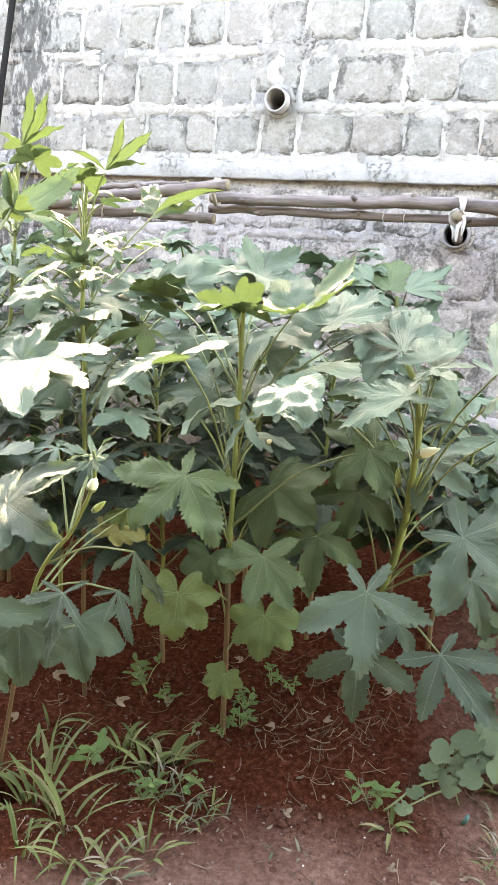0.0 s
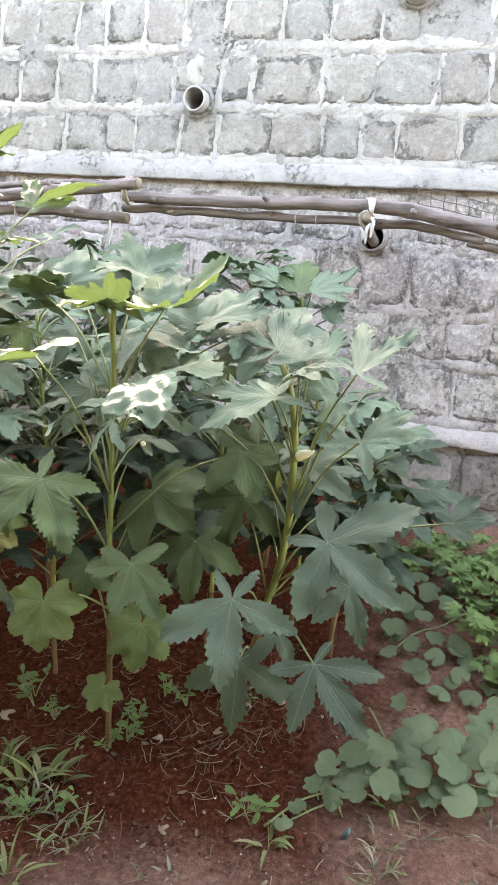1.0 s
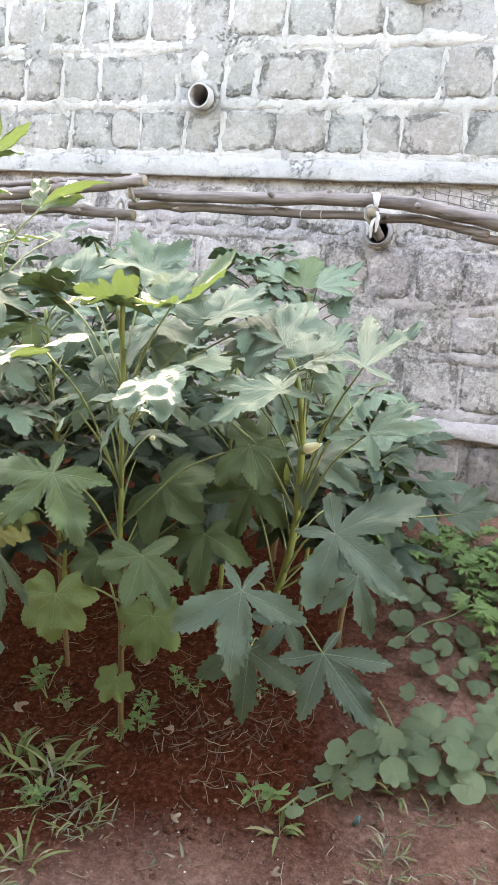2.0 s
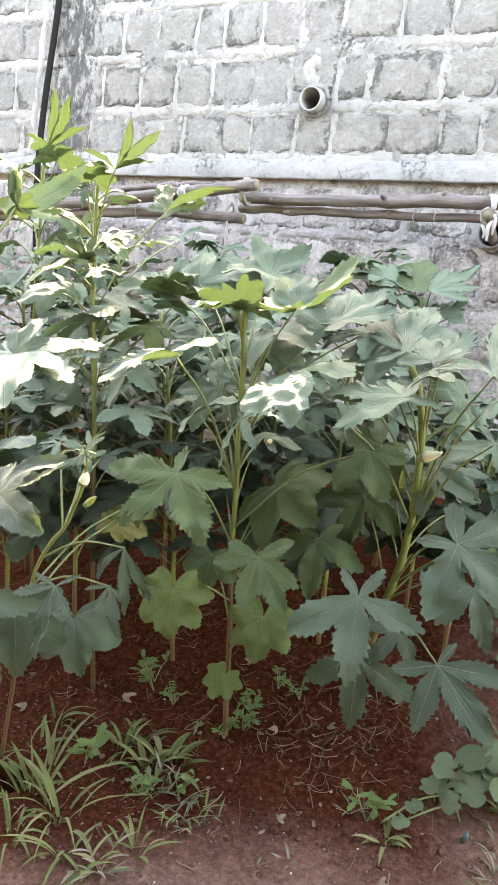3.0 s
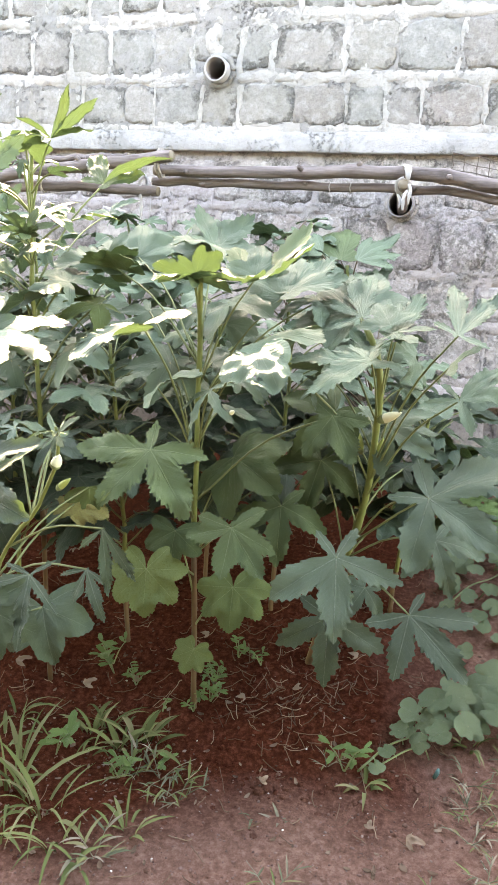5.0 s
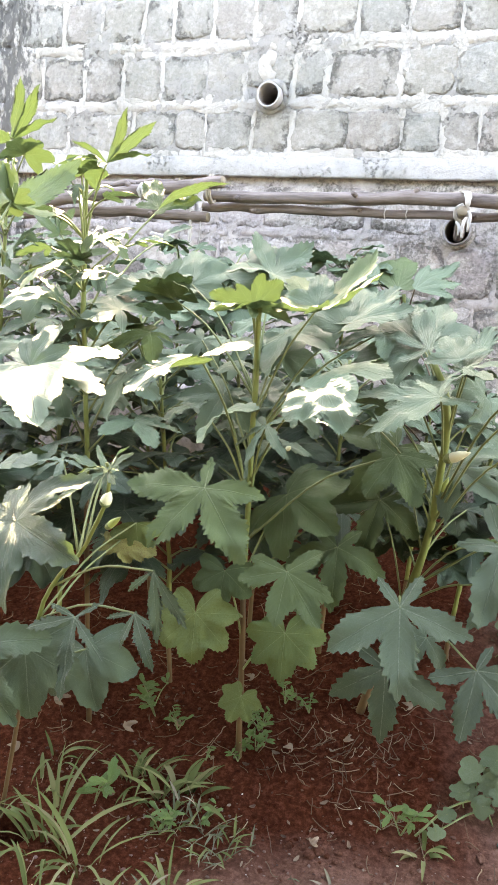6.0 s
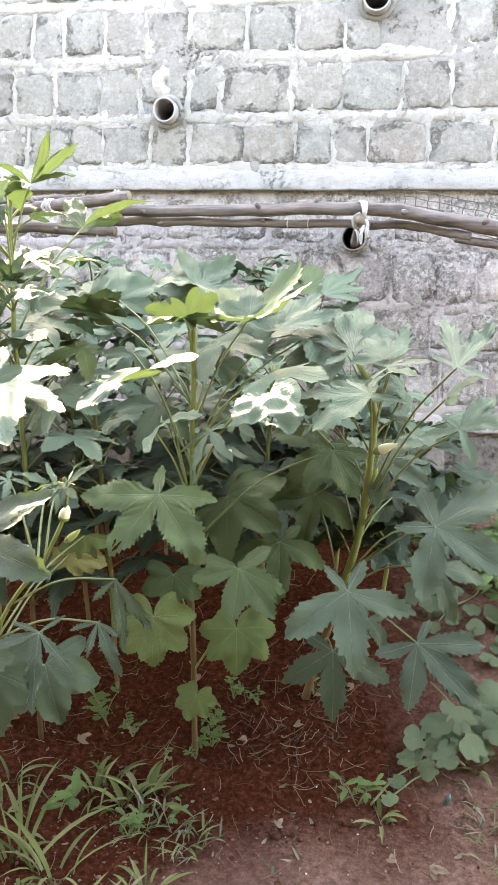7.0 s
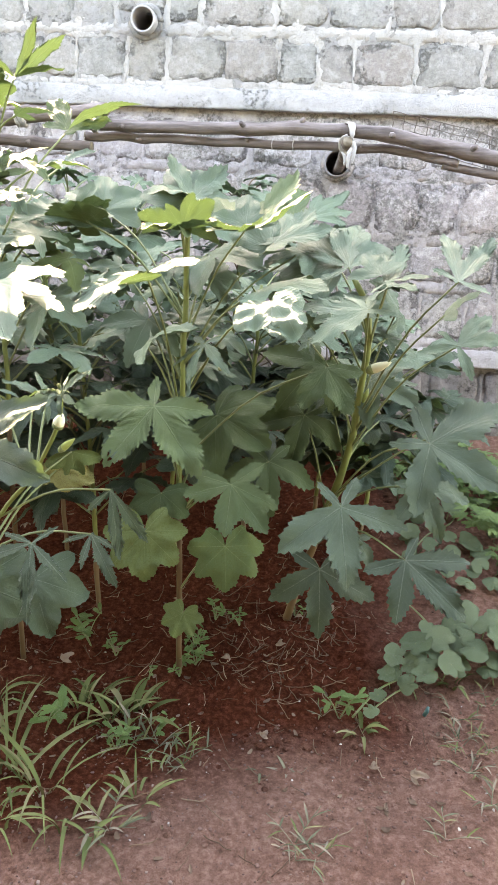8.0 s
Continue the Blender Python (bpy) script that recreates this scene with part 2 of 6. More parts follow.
M_SOIL = soil_mat()
# Low leaves: the shade they hang in is painted into a darker green.
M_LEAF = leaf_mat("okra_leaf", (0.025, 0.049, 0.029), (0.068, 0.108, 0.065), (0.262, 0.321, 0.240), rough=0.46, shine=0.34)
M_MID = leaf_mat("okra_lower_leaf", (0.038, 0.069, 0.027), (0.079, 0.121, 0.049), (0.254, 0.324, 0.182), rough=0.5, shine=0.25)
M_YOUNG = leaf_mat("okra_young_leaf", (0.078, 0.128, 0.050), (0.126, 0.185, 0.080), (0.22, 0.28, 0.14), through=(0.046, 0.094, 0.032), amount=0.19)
# Upper leaves: the brighter sky light on them is painted into a paler green.
M_LEAF_LIT = leaf_mat("okra_leaf_lit", (0.067, 0.117, 0.066), (0.114, 0.182, 0.107), (0.235, 0.319, 0.223), rough=0.50, shine=0.55, amount=0.09, through=(0.044, 0.109, 0.038))
M_LOWLEAF = leaf_mat("okra_old_leaf", (0.077, 0.114, 0.041), (0.140, 0.185, 0.073), (0.275, 0.345, 0.172), rough=0.6, shine=0.15, spots=(0.088, 0.109, 0.030))
M_YELLOW = leaf_mat("okra_yellowing_leaf", (0.176, 0.199, 0.064), (0.277, 0.260, 0.092), (0.336, 0.353, 0.168), rough=0.6, shine=0.3, amount=0.15, through=(0.269, 0.235, 0.067), spots=(0.150, 0.105, 0.036))
M_CREEP = leaf_mat("creeper_leaf", (0.057, 0.103, 0.048), (0.123, 0.173, 0.087), (0.251, 0.330, 0.211), rough=0.58, shine=0.4, spots=(0.106, 0.112, 0.067))
M_HERB = leaf_mat("weed_leaf", (0.073, 0.140, 0.039), (0.129, 0.207, 0.067), (0.179, 0.280, 0.090), rough=0.55, shine=0.35)
M_STEM = plain_mat("okra_stem", (0.109, 0.147, 0.038), (0.185, 0.218, 0.074), 60, 0.5)
M_STEM_OLD = plain_mat("okra_woody_stem", (0.066, 0.038, 0.016), (0.134, 0.083, 0.035), 50, 0.7)
M_PETIOLE = plain_mat("petiole", (0.104, 0.138, 0.052), (0.176, 0.214, 0.095), 60, 0.5)
M_PETIOLE_RED = plain_mat("dark_petiole", (0.07, 0.045, 0.03), (0.12, 0.09, 0.05), 60, 0.5)
M_BUD = plain_mat("cream_bud", (0.60, 0.63, 0.40), (0.72, 0.74, 0.54), 50, 0.6)
M_POD = plain_mat("okra_pod", (0.20, 0.27, 0.07), (0.30, 0.36, 0.12), 70, 0.55)
M_GRASS = straw_mat("grass_blade", (0.061, 0.082, 0.023), (0.094, 0.115, 0.036), (0.124, 0.137, 0.050), (0.168, 0.150, 0.074), single=True)
M_GRASS_GREY = straw_mat("creeping_grass_blade", (0.068, 0.081, 0.043), (0.108, 0.116, 0.068), (0.166, 0.144, 0.098), (0.231, 0.187, 0.138), single=True)
M_STRAW = straw_mat("dry_straw", (0.107, 0.059, 0.035), (0.198, 0.125, 0.080), (0.076, 0.041, 0.024), (0.281, 0.198, 0.133))
M_PEBBLE = straw_mat("pebble", (0.070, 0.026, 0.015), (0.105, 0.045, 0.028), (0.130, 0.072, 0.052), (0.050, 0.018, 0.010))
M_GRIT = straw_mat("path_grit", (0.115, 0.058, 0.044), (0.160, 0.086, 0.067), (0.200, 0.120, 0.098), (0.075, 0.034, 0.025), (0.250, 0.172, 0.142))
M_CHIP = straw_mat("white_chip", (0.528, 0.480, 0.432), (0.416, 0.368, 0.320), (0.592, 0.560, 0.520))
M_BARK = bark_mat("grey_bark", (0.239, 0.206, 0.194), (0.073, 0.061, 0.056))
M_CUT = plain_mat("cut_wood", (0.173, 0.143, 0.102), (0.235, 0.204, 0.153), 60, 0.75)
M_PIPE = plain_mat("grey_plastic_pipe", (0.292, 0.300, 0.300), (0.390, 0.397, 0.397), 30, 0.5)
M_PIPE_OLD = plain_mat("old_dark_pipe", (0.155, 0.147, 0.147), (0.285, 0.273, 0.266), 45, 0.7)
M_DRAIN = plain_mat("drain_dirt", (0.30, 0.28, 0.26), (0.44, 0.41, 0.38), 30, 1.0, 0.0)
M_CLOTH = plain_mat("white_rag", (0.357, 0.357, 0.347), (0.462, 0.462, 0.451), 120, 0.9, 0.2, 0.003)
M_TWINE = plain_mat("pale_twine", (0.262, 0.236, 0.197), (0.367, 0.341, 0.302), 150, 0.9, 0.2)
M_WIRE = plain_mat("rusty_wire", (0.10, 0.09, 0.085), (0.20, 0.17, 0.15), 80, 0.6)
M_CABLE = plain_mat("black_cable", (0.010, 0.010, 0.010), (0.022, 0.022, 0.021), 40, 0.85, 0.08)
M_DEAD = plain_mat("dead_leaf", (0.160, 0.104, 0.068), (0.264, 0.192, 0.136), 50, 0.8)
# Plain dark colour of the unseen wall and roof, kept low to cut bounce.
M_SKY_BLOCK = plain_mat("sky_block_dark", (0.045, 0.043, 0.040), (0.075, 0.072, 0.066), 6, 0.9, 0.2, 0.004)
M_TEAL = plain_mat("teal_plastic", (0.015, 0.06, 0.055), (0.04, 0.12, 0.11), 50, 0.4)
# ---- mesh helpers ----
def mesh_from(name, verts, faces, mats, smooth=True, uvs=None):
    me = bpy.data.meshes.new(name)
    me.from_pydata([tuple(v) for v in verts], [], faces)
    for m in mats if isinstance(mats, (list, tuple)) else [mats]:
        me.materials.append(m)
    if smooth:
        me.polygons.foreach_set("use_smooth", [True] * len(me.polygons))
    if uvs is not None:
        lay = me.uv_layers.new(name="UVMap")
        idx = np.empty(len(me.loops), dtype=np.int32)
        me.loops.foreach_get("vertex_index", idx)
        lay.data.foreach_set("uv", np.asarray(uvs, dtype=np.float32)[idx].ravel())
    me.update()
    return me


def thing(name, at, label, category, group="", kind=""):
    ob = new(name)
    ob.empty_display_size = 0.05
    ob.matrix_world = Matrix.Translation(at)
    return tagged(ob, label, category, group, kind)


def child(name, me, parent, m=None, label=""):
    """One mesh object under a thing; m is its pose in the world."""
    ob = new(name, me)
    ob.parent = parent
    top = parent.matrix_basis
    if parent.parent:
        top = parent.parent.matrix_basis @ top
    ob.matrix_basis = top.inverted() @ (m if m is not None else Matrix())
    return tagged(ob, label)


def tube_data(points, radii, sides=8, wob=0.0, seed=0, cap=True):
    """Vertices and faces of a tapered tube along points."""
    rnd = random.Random(seed)
    pts = [Vector(p) for p in points]
    verts, faces, side = [], [], None
    for i, p in enumerate(pts):
        d = (pts[min(i + 1, len(pts) - 1)] - pts[max(i - 1, 0)]).normalized()
        if side is None:
            side = d.orthogonal().normalized()
        side = (side - d * side.dot(d)).normalized()
        up = d.cross(side)
        for k in range(sides):
            a = 2 * math.pi * k / sides
            r = radii[i] * (1 + wob * rnd.uniform(-1, 1))
            verts.append(p + (side * math.cos(a) + up * math.sin(a)) * r)
    for i in range(len(pts) - 1):
        for k in range(sides):
            a, b = i * sides + k, i * sides + (k + 1) % sides
            faces.append((a, b, b + sides, a + sides))
    if cap:
        faces.append(tuple(range(sides))[::-1])
        faces.append(tuple(range((len(pts) - 1) * sides, len(pts) * sides)))
    return verts, faces


def smooth_line(points, n):
    """n points on a Catmull-Rom curve through the given ones."""
    p = [Vector(q) for q in points]
    p = [p[0] * 2 - p[1]] + p + [p[-1] * 2 - p[-2]]
    out = []
    for i in range(n):
        s = i / (n - 1) * (len(p) - 3)
        k = min(int(s), len(p) - 4)
        t = s - k
        a, b, c, d = p[k:k + 4]
        out.append(0.5 * ((2 * b) + (c - a) * t + (2 * a - 5 * b + 4 * c - d) * t * t + (3 * b - a - 3 * c + d) * t ** 3))
    return out


def tube(name, points, r0, r1, mat, n=10, sides=8, wob=0.0, seed=0):
    line = smooth_line(points, n)
    radii = [r0 + (r1 - r0) * i / (n - 1) for i in range(n)]
    return mesh_from(name, *tube_data(line, radii, sides, wob, seed), mat)


# ---- ground: one sheet, a trodden path in front and a bed that rises to the wall ----
HOLE = Vector((-0.315, 0.90))


def ground_z(x, y):
    s = max(0.0, y - 1.0)
    z = 0.25 * s * s / (s + 0.10) if y < 2.6 else 0.25 * 1.6 * 1.6 / 1.7
    near = max(0.0, 1 - max(abs(x) / 4, abs(y - 1) / 3))
    if near > 0:
        bed = min(1.0, max(0.0, (y - 0.95) * 5))
        z += near * (0.016 * noise.noise((x * 3.1, y * 3.1, 0.3)) + (0.004 + 0.008 * bed) * noise.noise((x * 13, y * 13, 2.0)) + (0.002 + 0.004 * bed) * noise.noise((x * 37, y * 37, 5.0)))
        d = (Vector((x, y)) - HOLE).length
        z -= 0.07 * max(0.0, 1 - (d / 0.045) ** 2) if d < 0.045 else 0.0
    return z


def graded(lo, hi, step, far):
    mid = list(np.arange(lo, hi + step / 2, step))
    out, d = [], step
    a = lo
    while a > -far:
        d *= 1.35
        a -= d
        out.append(a)
    left = out[::-1]
    out, d, a = [], step, mid[-1]
    while a < far:
        d *= 1.35
        a += d
        out.append(a)
    return left + mid + out


gx, gy = graded(-1.0, 1.3, 0.011, 90), graded(0.55, 2.45, 0.011, 90)
gv = [(x, y, ground_z(x, y)) for y in gy for x in gx]
gf = [(j * len(gx) + i, j * len(gx) + i + 1, (j + 1) * len(gx) + i + 1, (j + 1) * len(gx) + i) for j in range(len(gy) - 1) for i in range(len(gx) - 1)]
tagged(new("ground", mesh_from("ground", gv, gf, M_SOIL)), "bare red-brown garden soil, trodden paler in front of the bed", "soil", kind="structure")

# ---- the retaining wall: it leans back a little ----
BATTER = 0.13
# Unseen top height, set so the wall's shadow line meets the plants.
WALL_TOP = 2.28
DRAINS = ((-0.376, 1.599, 0.0405), (0.288, 1.180, 0.044), (0.325, 1.935, 0.045))


def wall_y(z):
    return 2.5 + BATTER * (z - 1.55)


def on_wall(x, z, out=0.0):
    """A pose on the wall's face: local x along it, local z up it, local -y out of it."""
    return Matrix.Translation((x, wall_y(z) - out, z)) @ Matrix.Rotation(-math.atan(BATTER), 4, 'X')


def wall_slab(name, x0, x1, z0, z1, mat, step, rough, seed, deep=0.45, top=False):
    nx, nz = int((x1 - x0) / step) + 1, int((z1 - z0) / step) + 1
    v, f = [], []
    for j in range(nz + 1):
        z = z0 + (z1 - z0) * j / nz
        for i in range(nx + 1):
            x = x0 + (x1 - x0) * i / nx
            n = noise.noise((x * 7, seed, z * 7)) * 0.5 + noise.noise((x * 24, seed, z * 24)) * 0.35 + noise.noise((x * 60, seed, z * 60)) * 0.3
            # Top edge, out of view, is tilted to shape the wall's shadow.
            v.append((x, wall_y(z) - rough * n, z + (0.12 * min(0.8, max(-1.2, x)) * max(0.0, (z - 2.1) / (z1 - 2.1)) if top else 0.0)))
    for j in range(nz):
        for i in range(nx):
            a = j * (nx + 1) + i
            cx, cz = x0 + (x1 - x0) * (i + 0.5) / nx, z0 + (z1 - z0) * (j + 0.5) / nz
            if all(math.hypot(cx - hx, cz - hz) > hr * 0.97 for hx, hz, hr in DRAINS):
                f.append((a, a + 1, a + nx + 2, a + nx + 1))
    k = len(v)
    corners = [0, nx, (nx + 1) * nz + nx, (nx + 1) * nz]
    v += [(v[c][0], v[c][1] + deep, v[c][2]) for c in corners]
    ring_b = list(range(0, nx + 1))
    ring_t = list(range((nx + 1) * nz, (nx + 1) * (nz + 1)))
    ring_l = [j * (nx + 1) for j in range(nz + 1)]
    ring_r = [j * (nx + 1) + nx for j in range(nz + 1)]
    f.append((*ring_b[::-1], k, k + 1))
    m = len(v)
    v += [(v[c][0], v[c][1] + deep, v[c][2]) for c in ring_t]
    f += [(ring_t[i], ring_t[i + 1], m + i + 1, m + i) for i in range(nx)]
    f.append((*ring_l, k + 3, k))
    f.append((*ring_r[::-1], k + 1, k + 2))
    f.append((k + 1, k, k + 3, k + 2))
    ob = new(name, mesh_from(name, v, f, mat))
    return ob


X0, X1 = -3.2, 3.4
BAND = (1.337, 1.405)
BAND_LOW = (0.548, 0.602)
wall_up = tagged(wall_slab("wall_upper", X0, X1, BAND[1] - 0.02, WALL_TOP, M_MORTAR, 0.012, 0.0085, 1.0, top=True), "grey stone wall with thick white lime mortar joints", "wall", kind="structure")
wall_mid = tagged(wall_slab("wall_middle", X0, X1, BAND_LOW[1] - 0.02, BAND[0] + 0.02, M_MORTAR_LOW, 0.014, 0.010, 5.0), "weathered purple-grey stone wall with crumbling mortar", "wall", kind="structure")
wall_foot = tagged(wall_slab("wall_foot", X0, X1, 0.05, BAND_LOW[0] + 0.02, M_FOOT, 0.016, 0.016, 9.0), "dark rubble foot of the stone wall", "wall", kind="structure")


def band(name, z0, z1, out, mat, label, seed):
    """A cement string course, trowelled by hand: uneven face, wavy edges."""
    v, f, n, rows = [], [], 700, 11
    for i in range(n + 1):
        x = X0 + (X1 - X0) * i / n
        w = 0.005 * noise.noise((x * 3, seed, 0)) + 0.003 * noise.noise((x * 17, seed, 0))
        top = 0.010 * noise.noise((x * 6, seed, 9)) + 0.006 * noise.noise((x * 29, seed, 9))
        v.append((x, wall_y(z0 + w) + 0.02, z0 + w))
        for k in range(rows):
            g = k / (rows - 1)
            z = z0 + w + (z1 - z0 - w + top) * g
            o = out * (1 - g ** 3) + 0.006 * (g ** 3)
            o += 0.004 * noise.noise((x * 8, seed, z * 14)) + 0.0028 * noise.noise((x * 38, seed, z * 38)) + 0.0016 * noise.noise((x * 90, seed, z * 90))
            v.append((x, wall_y(z) - o, z))
        v.append((x, wall_y(z1) + 0.02, z1 + top + 0.004))
    m = rows + 2
    for i in range(n):
        for k in range(m - 1):
            a = i * m + k
            f.append((a, a + m, a + m + 1, a + 1))
    return tagged(new(name, mesh_from(name, v, f, mat)), label, "ledge", kind="structure")


band("trim_upper", *BAND, 0.022, M_BAND, "pale cement string course along the stone wall", 2.0)
band("trim_lower", *BAND_LOW, 0.028, M_BAND_LOW, "stained grey cement ledge low on the wall", 7.0)


def earth_bank():
    """The earth that the wall holds back, level with its top."""
    v = [(x, y, z) for z in (0.4, WALL_TOP - 0.15) for x, y in ((X0, 2.75), (X1, 2.75), (X1, 12.0), (X0, 12.0))]
    f = [(4, 5, 6, 7), (0, 1, 5, 4), (1, 2, 6, 5), (2, 3, 7, 6), (3, 0, 4, 7)]
    return tagged(new("terrace", mesh_from("terrace", v, f, M_SOIL, smooth=False)), "earth bank held back by the wall", "soil", kind="structure")


earth_bank()

# ---- unseen wall and roof added behind the walker to block low sky light ----
def plain_box(name, corners, label, category):
    f = [(3, 2, 1, 0), (0, 1, 5, 4), (1, 2, 6, 5), (2, 3, 7, 6), (3, 0, 4, 7), (4, 5, 6, 7)]
    return tagged(new(name, mesh_from(name, corners, f, M_SKY_BLOCK, smooth=False)), label, category, kind="structure")


plain_box("wall_yard", [(x, y, z) for z in (-0.1, 3.4) for x, y in ((-7, -3.2), (7, -3.2), (7, -3.5), (-7, -3.5))], "plain dark unseen wall added to block low sky light", "wall")
plain_box("ceiling", [(x, y, z + d) for d in (0.0, 0.12) for x, y, z in ((-7, -3.2, 3.1), (7, -3.2, 3.1), (7, -0.45, 2.72), (-7, -0.45, 2.72))], "plain dark unseen roof added to block sky light", "ceiling")
# ---- okra leaves: a few blades, shared by all plants ----
def blade_outline(lobes, wide, sinus, teeth, seed, tooth=0.018, blunt=(1.12, 0.95)):
    """Outline of a palmate blade about its node, tip of the middle lobe at (0, 1)."""
    rnd = random.Random(seed)
    span = min(178, max(abs(a) for a, _ in lobes) + 34)
    ths = np.radians(np.linspace(-span, span, 721))
    rr = np.full(ths.shape, sinus * 0.9)
    for a, ln in lobes:
        w = wide * rnd.uniform(0.9, 1.1)
        r = np.linspace(sinus * 0.5, ln, 200)
        s = r / ln
        half = w * ln * (np.sin(np.pi * np.clip(s, 0, 1) ** blunt[0]) ** blunt[1] * 0.95 + 0.10 * (1 - s))
        ang = np.arctan2(half, r)
        ang = np.minimum.accumulate(ang)
        d = np.abs(ths - math.radians(a))
        rr = np.maximum(rr, np.interp(d, ang[::-1], r[::-1], right=0.0))
    rr *= np.clip((math.radians(span) - np.abs(ths)) / math.radians(26), 0.0, 1.0) ** 0.6 * 0.98 + 0.02
    pts = np.stack([np.sin(ths) * rr, np.cos(ths) * rr], 1)
    # even steps along the edge, with the lobe tips kept
    seg = np.linalg.norm(np.diff(pts, axis=0), axis=1)
    run = np.concatenate([[0], np.cumsum(seg)])
    keep = [run[np.argmin(np.abs(ths - math.radians(a)))] for a, _ in lobes]
    n = teeth * 2
    at = np.linspace(0, run[-1], n + 1)
    for k in keep:
        at[np.argmin(np.abs(at - k))] = k
    out = np.stack([np.interp(at, run, pts[:, 0]), np.interp(at, run, pts[:, 1])], 1)
    even = out * 0.985
    tan = np.gradient(out, axis=0)
    nor = np.stack([-tan[:, 1], tan[:, 0]], 1)
    nor /= np.linalg.norm(nor, axis=1)[:, None] + 1e-9
    for i in range(1, n):
        far = np.linalg.norm(out[i])
        if min(abs(at[i] - k) for k in keep) > 1e-6 and far > sinus * 1.15:
            calm = min(1.0, (far - sinus) * 3, min(abs(at[i] - k) for k in keep) * 7)
            out[i] += nor[i] * (tooth if i % 2 else -0.6 * tooth) * rnd.uniform(0.2, 1.5) * calm
            out[i] += out[i] / far * (0.7 * tooth if i % 2 else 0.0) * calm
            out[i] += nor[i] * (0.075 if sinus > 0.45 else 0.040) * noise.noise((at[i] * 5.5, seed * 1.7, 0.0)) * calm
    return out, even


def blade(name, mat, lobes, wide, sinus, droop=0.25, fold=0.3, teeth=60, seed=0, ripple=0.03, tooth=0.018, blunt=(1.12, 0.95), bites=(), rings=(0.0, 0.16, 0.32, 0.48, 0.64, 0.78, 0.9, 1.0)):
    """A leaf blade: node at the origin, middle lobe along +y, upper face to +z, unit length."""
    edge, even = blade_outline(lobes, wide, sinus, teeth, seed, tooth, blunt)
    axes = [Vector((math.sin(math.radians(a)), math.cos(math.radians(a)))) for a, _ in lobes]
    v, uv, f = [], [], []
    n = len(edge)
    for s in rings:
        for x, y in (edge if s == 1.0 else even):
            p = Vector((x, y)) * s
            r = p.length
            best = min((abs(p.x * a.y - p.y * a.x) if p.dot(a) > 0 else 9.0, k) for k, a in enumerate(axes))
            u = best[0] if best[0] < 5 else r
            al = max(0.0, p.dot(axes[best[1]]))
            z = -droop * r * r + fold * min(u, 0.25) + ripple * noise.noise((p.x * 4, p.y * 4, seed * 3.7)) * r * 2
            # the blade swells between its side veins
            z += 0.0065 * math.cos((al - u * 1.1) * 50.3) * min(1.0, u * 10) * min(1.0, r * 3)
            v.append((p.x, p.y, z))
            uv.append((u, al))
    for j in range(len(rings) - 1):
        for i in range(n - 1):
            a = j * n + i
            q = (a, a + n, a + n + 1, a + 1) if j else (a, a + n, a + n + 1)
            c = Vector((sum(v[k][0] for k in q), sum(v[k][1] for k in q))) / len(q)
            if not any((c - Vector(b[:2])).length < b[2] for b in bites):
                f.append(q)
    me = mesh_from(name, v, f, mat, uvs=uv)
    tip = v[(len(rings) - 1) * n + int(np.argmax(edge[:, 1]))]
    return me, Vector((0, tip[1], tip[2]))


RINGS = (0.0, 0.16, 0.32, 0.48, 0.64, 0.78, 0.9, 1.0)
LEAVES = {"g": M_LEAF, "m": M_MID, "p": M_LEAF_LIT, "y": M_YOUNG, "o": M_LOWLEAF, "x": M_YELLOW}
NIBBLED = [(-0.03, 0.80, 0.024), (0.02, 0.83, 0.026), (0.055, 0.80, 0.020), (-0.01, 0.87, 0.022), (0.035, 0.88, 0.017), (-0.065, 0.83, 0.016)]
DEEP = [(0, 1.0), (66, 0.92), (-68, 0.90), (132, 0.56), (-134, 0.52)]
DEEP_B = [(0, 1.0), (58, 0.86), (-62, 0.95), (122, 0.5), (-126, 0.54)]
BROAD = [(0, 1.0), (55, 0.97), (-55, 0.95), (112, 0.82), (-112, 0.8)]
NARROW = [(0, 1.0), (55, 0.80), (-57, 0.84), (115, 0.55), (-118, 0.58)]
THREE = [(0, 1.0), (68, 0.8), (-68, 0.82)]
BLADES = {}


def blade_family(kind, mats, **kw):
    for tag, mat in mats.items():
        BLADES[kind, tag] = [blade("okra_blade", mat, seed=11 * i + 3, droop=d, fold=fo, ripple=(0.05, 0.08, 0.08, 0.16, 0.07)[i], **kw) for i, (d, fo) in enumerate(((0.16, 0.14), (0.34, 0.18), (0.60, 0.12), (0.25, 0.08), (-0.42, 0.10)))]


blade_family("deep", {"g": M_LEAF, "m": M_MID, "p": M_LEAF_LIT, "y": M_YOUNG, "o": M_LOWLEAF}, lobes=DEEP, wide=0.25, sinus=0.20, teeth=64, tooth=0.023)
blade_family("open", {"g": M_LEAF, "p": M_LEAF_LIT, "y": M_YOUNG, "o": M_LOWLEAF}, lobes=DEEP_B, wide=0.21, sinus=0.16, teeth=64, tooth=0.023)
blade_family("broad", {"g": M_LEAF, "m": M_MID, "p": M_LEAF_LIT, "y": M_YOUNG, "o": M_LOWLEAF}, lobes=BROAD, wide=0.38, sinus=0.66, teeth=62, tooth=0.017, blunt=(1.35, 0.75))
blade_family("narrow", {"g": M_LEAF, "p": M_LEAF_LIT, "y": M_YOUNG}, lobes=NARROW, wide=0.125, sinus=0.12, teeth=72)
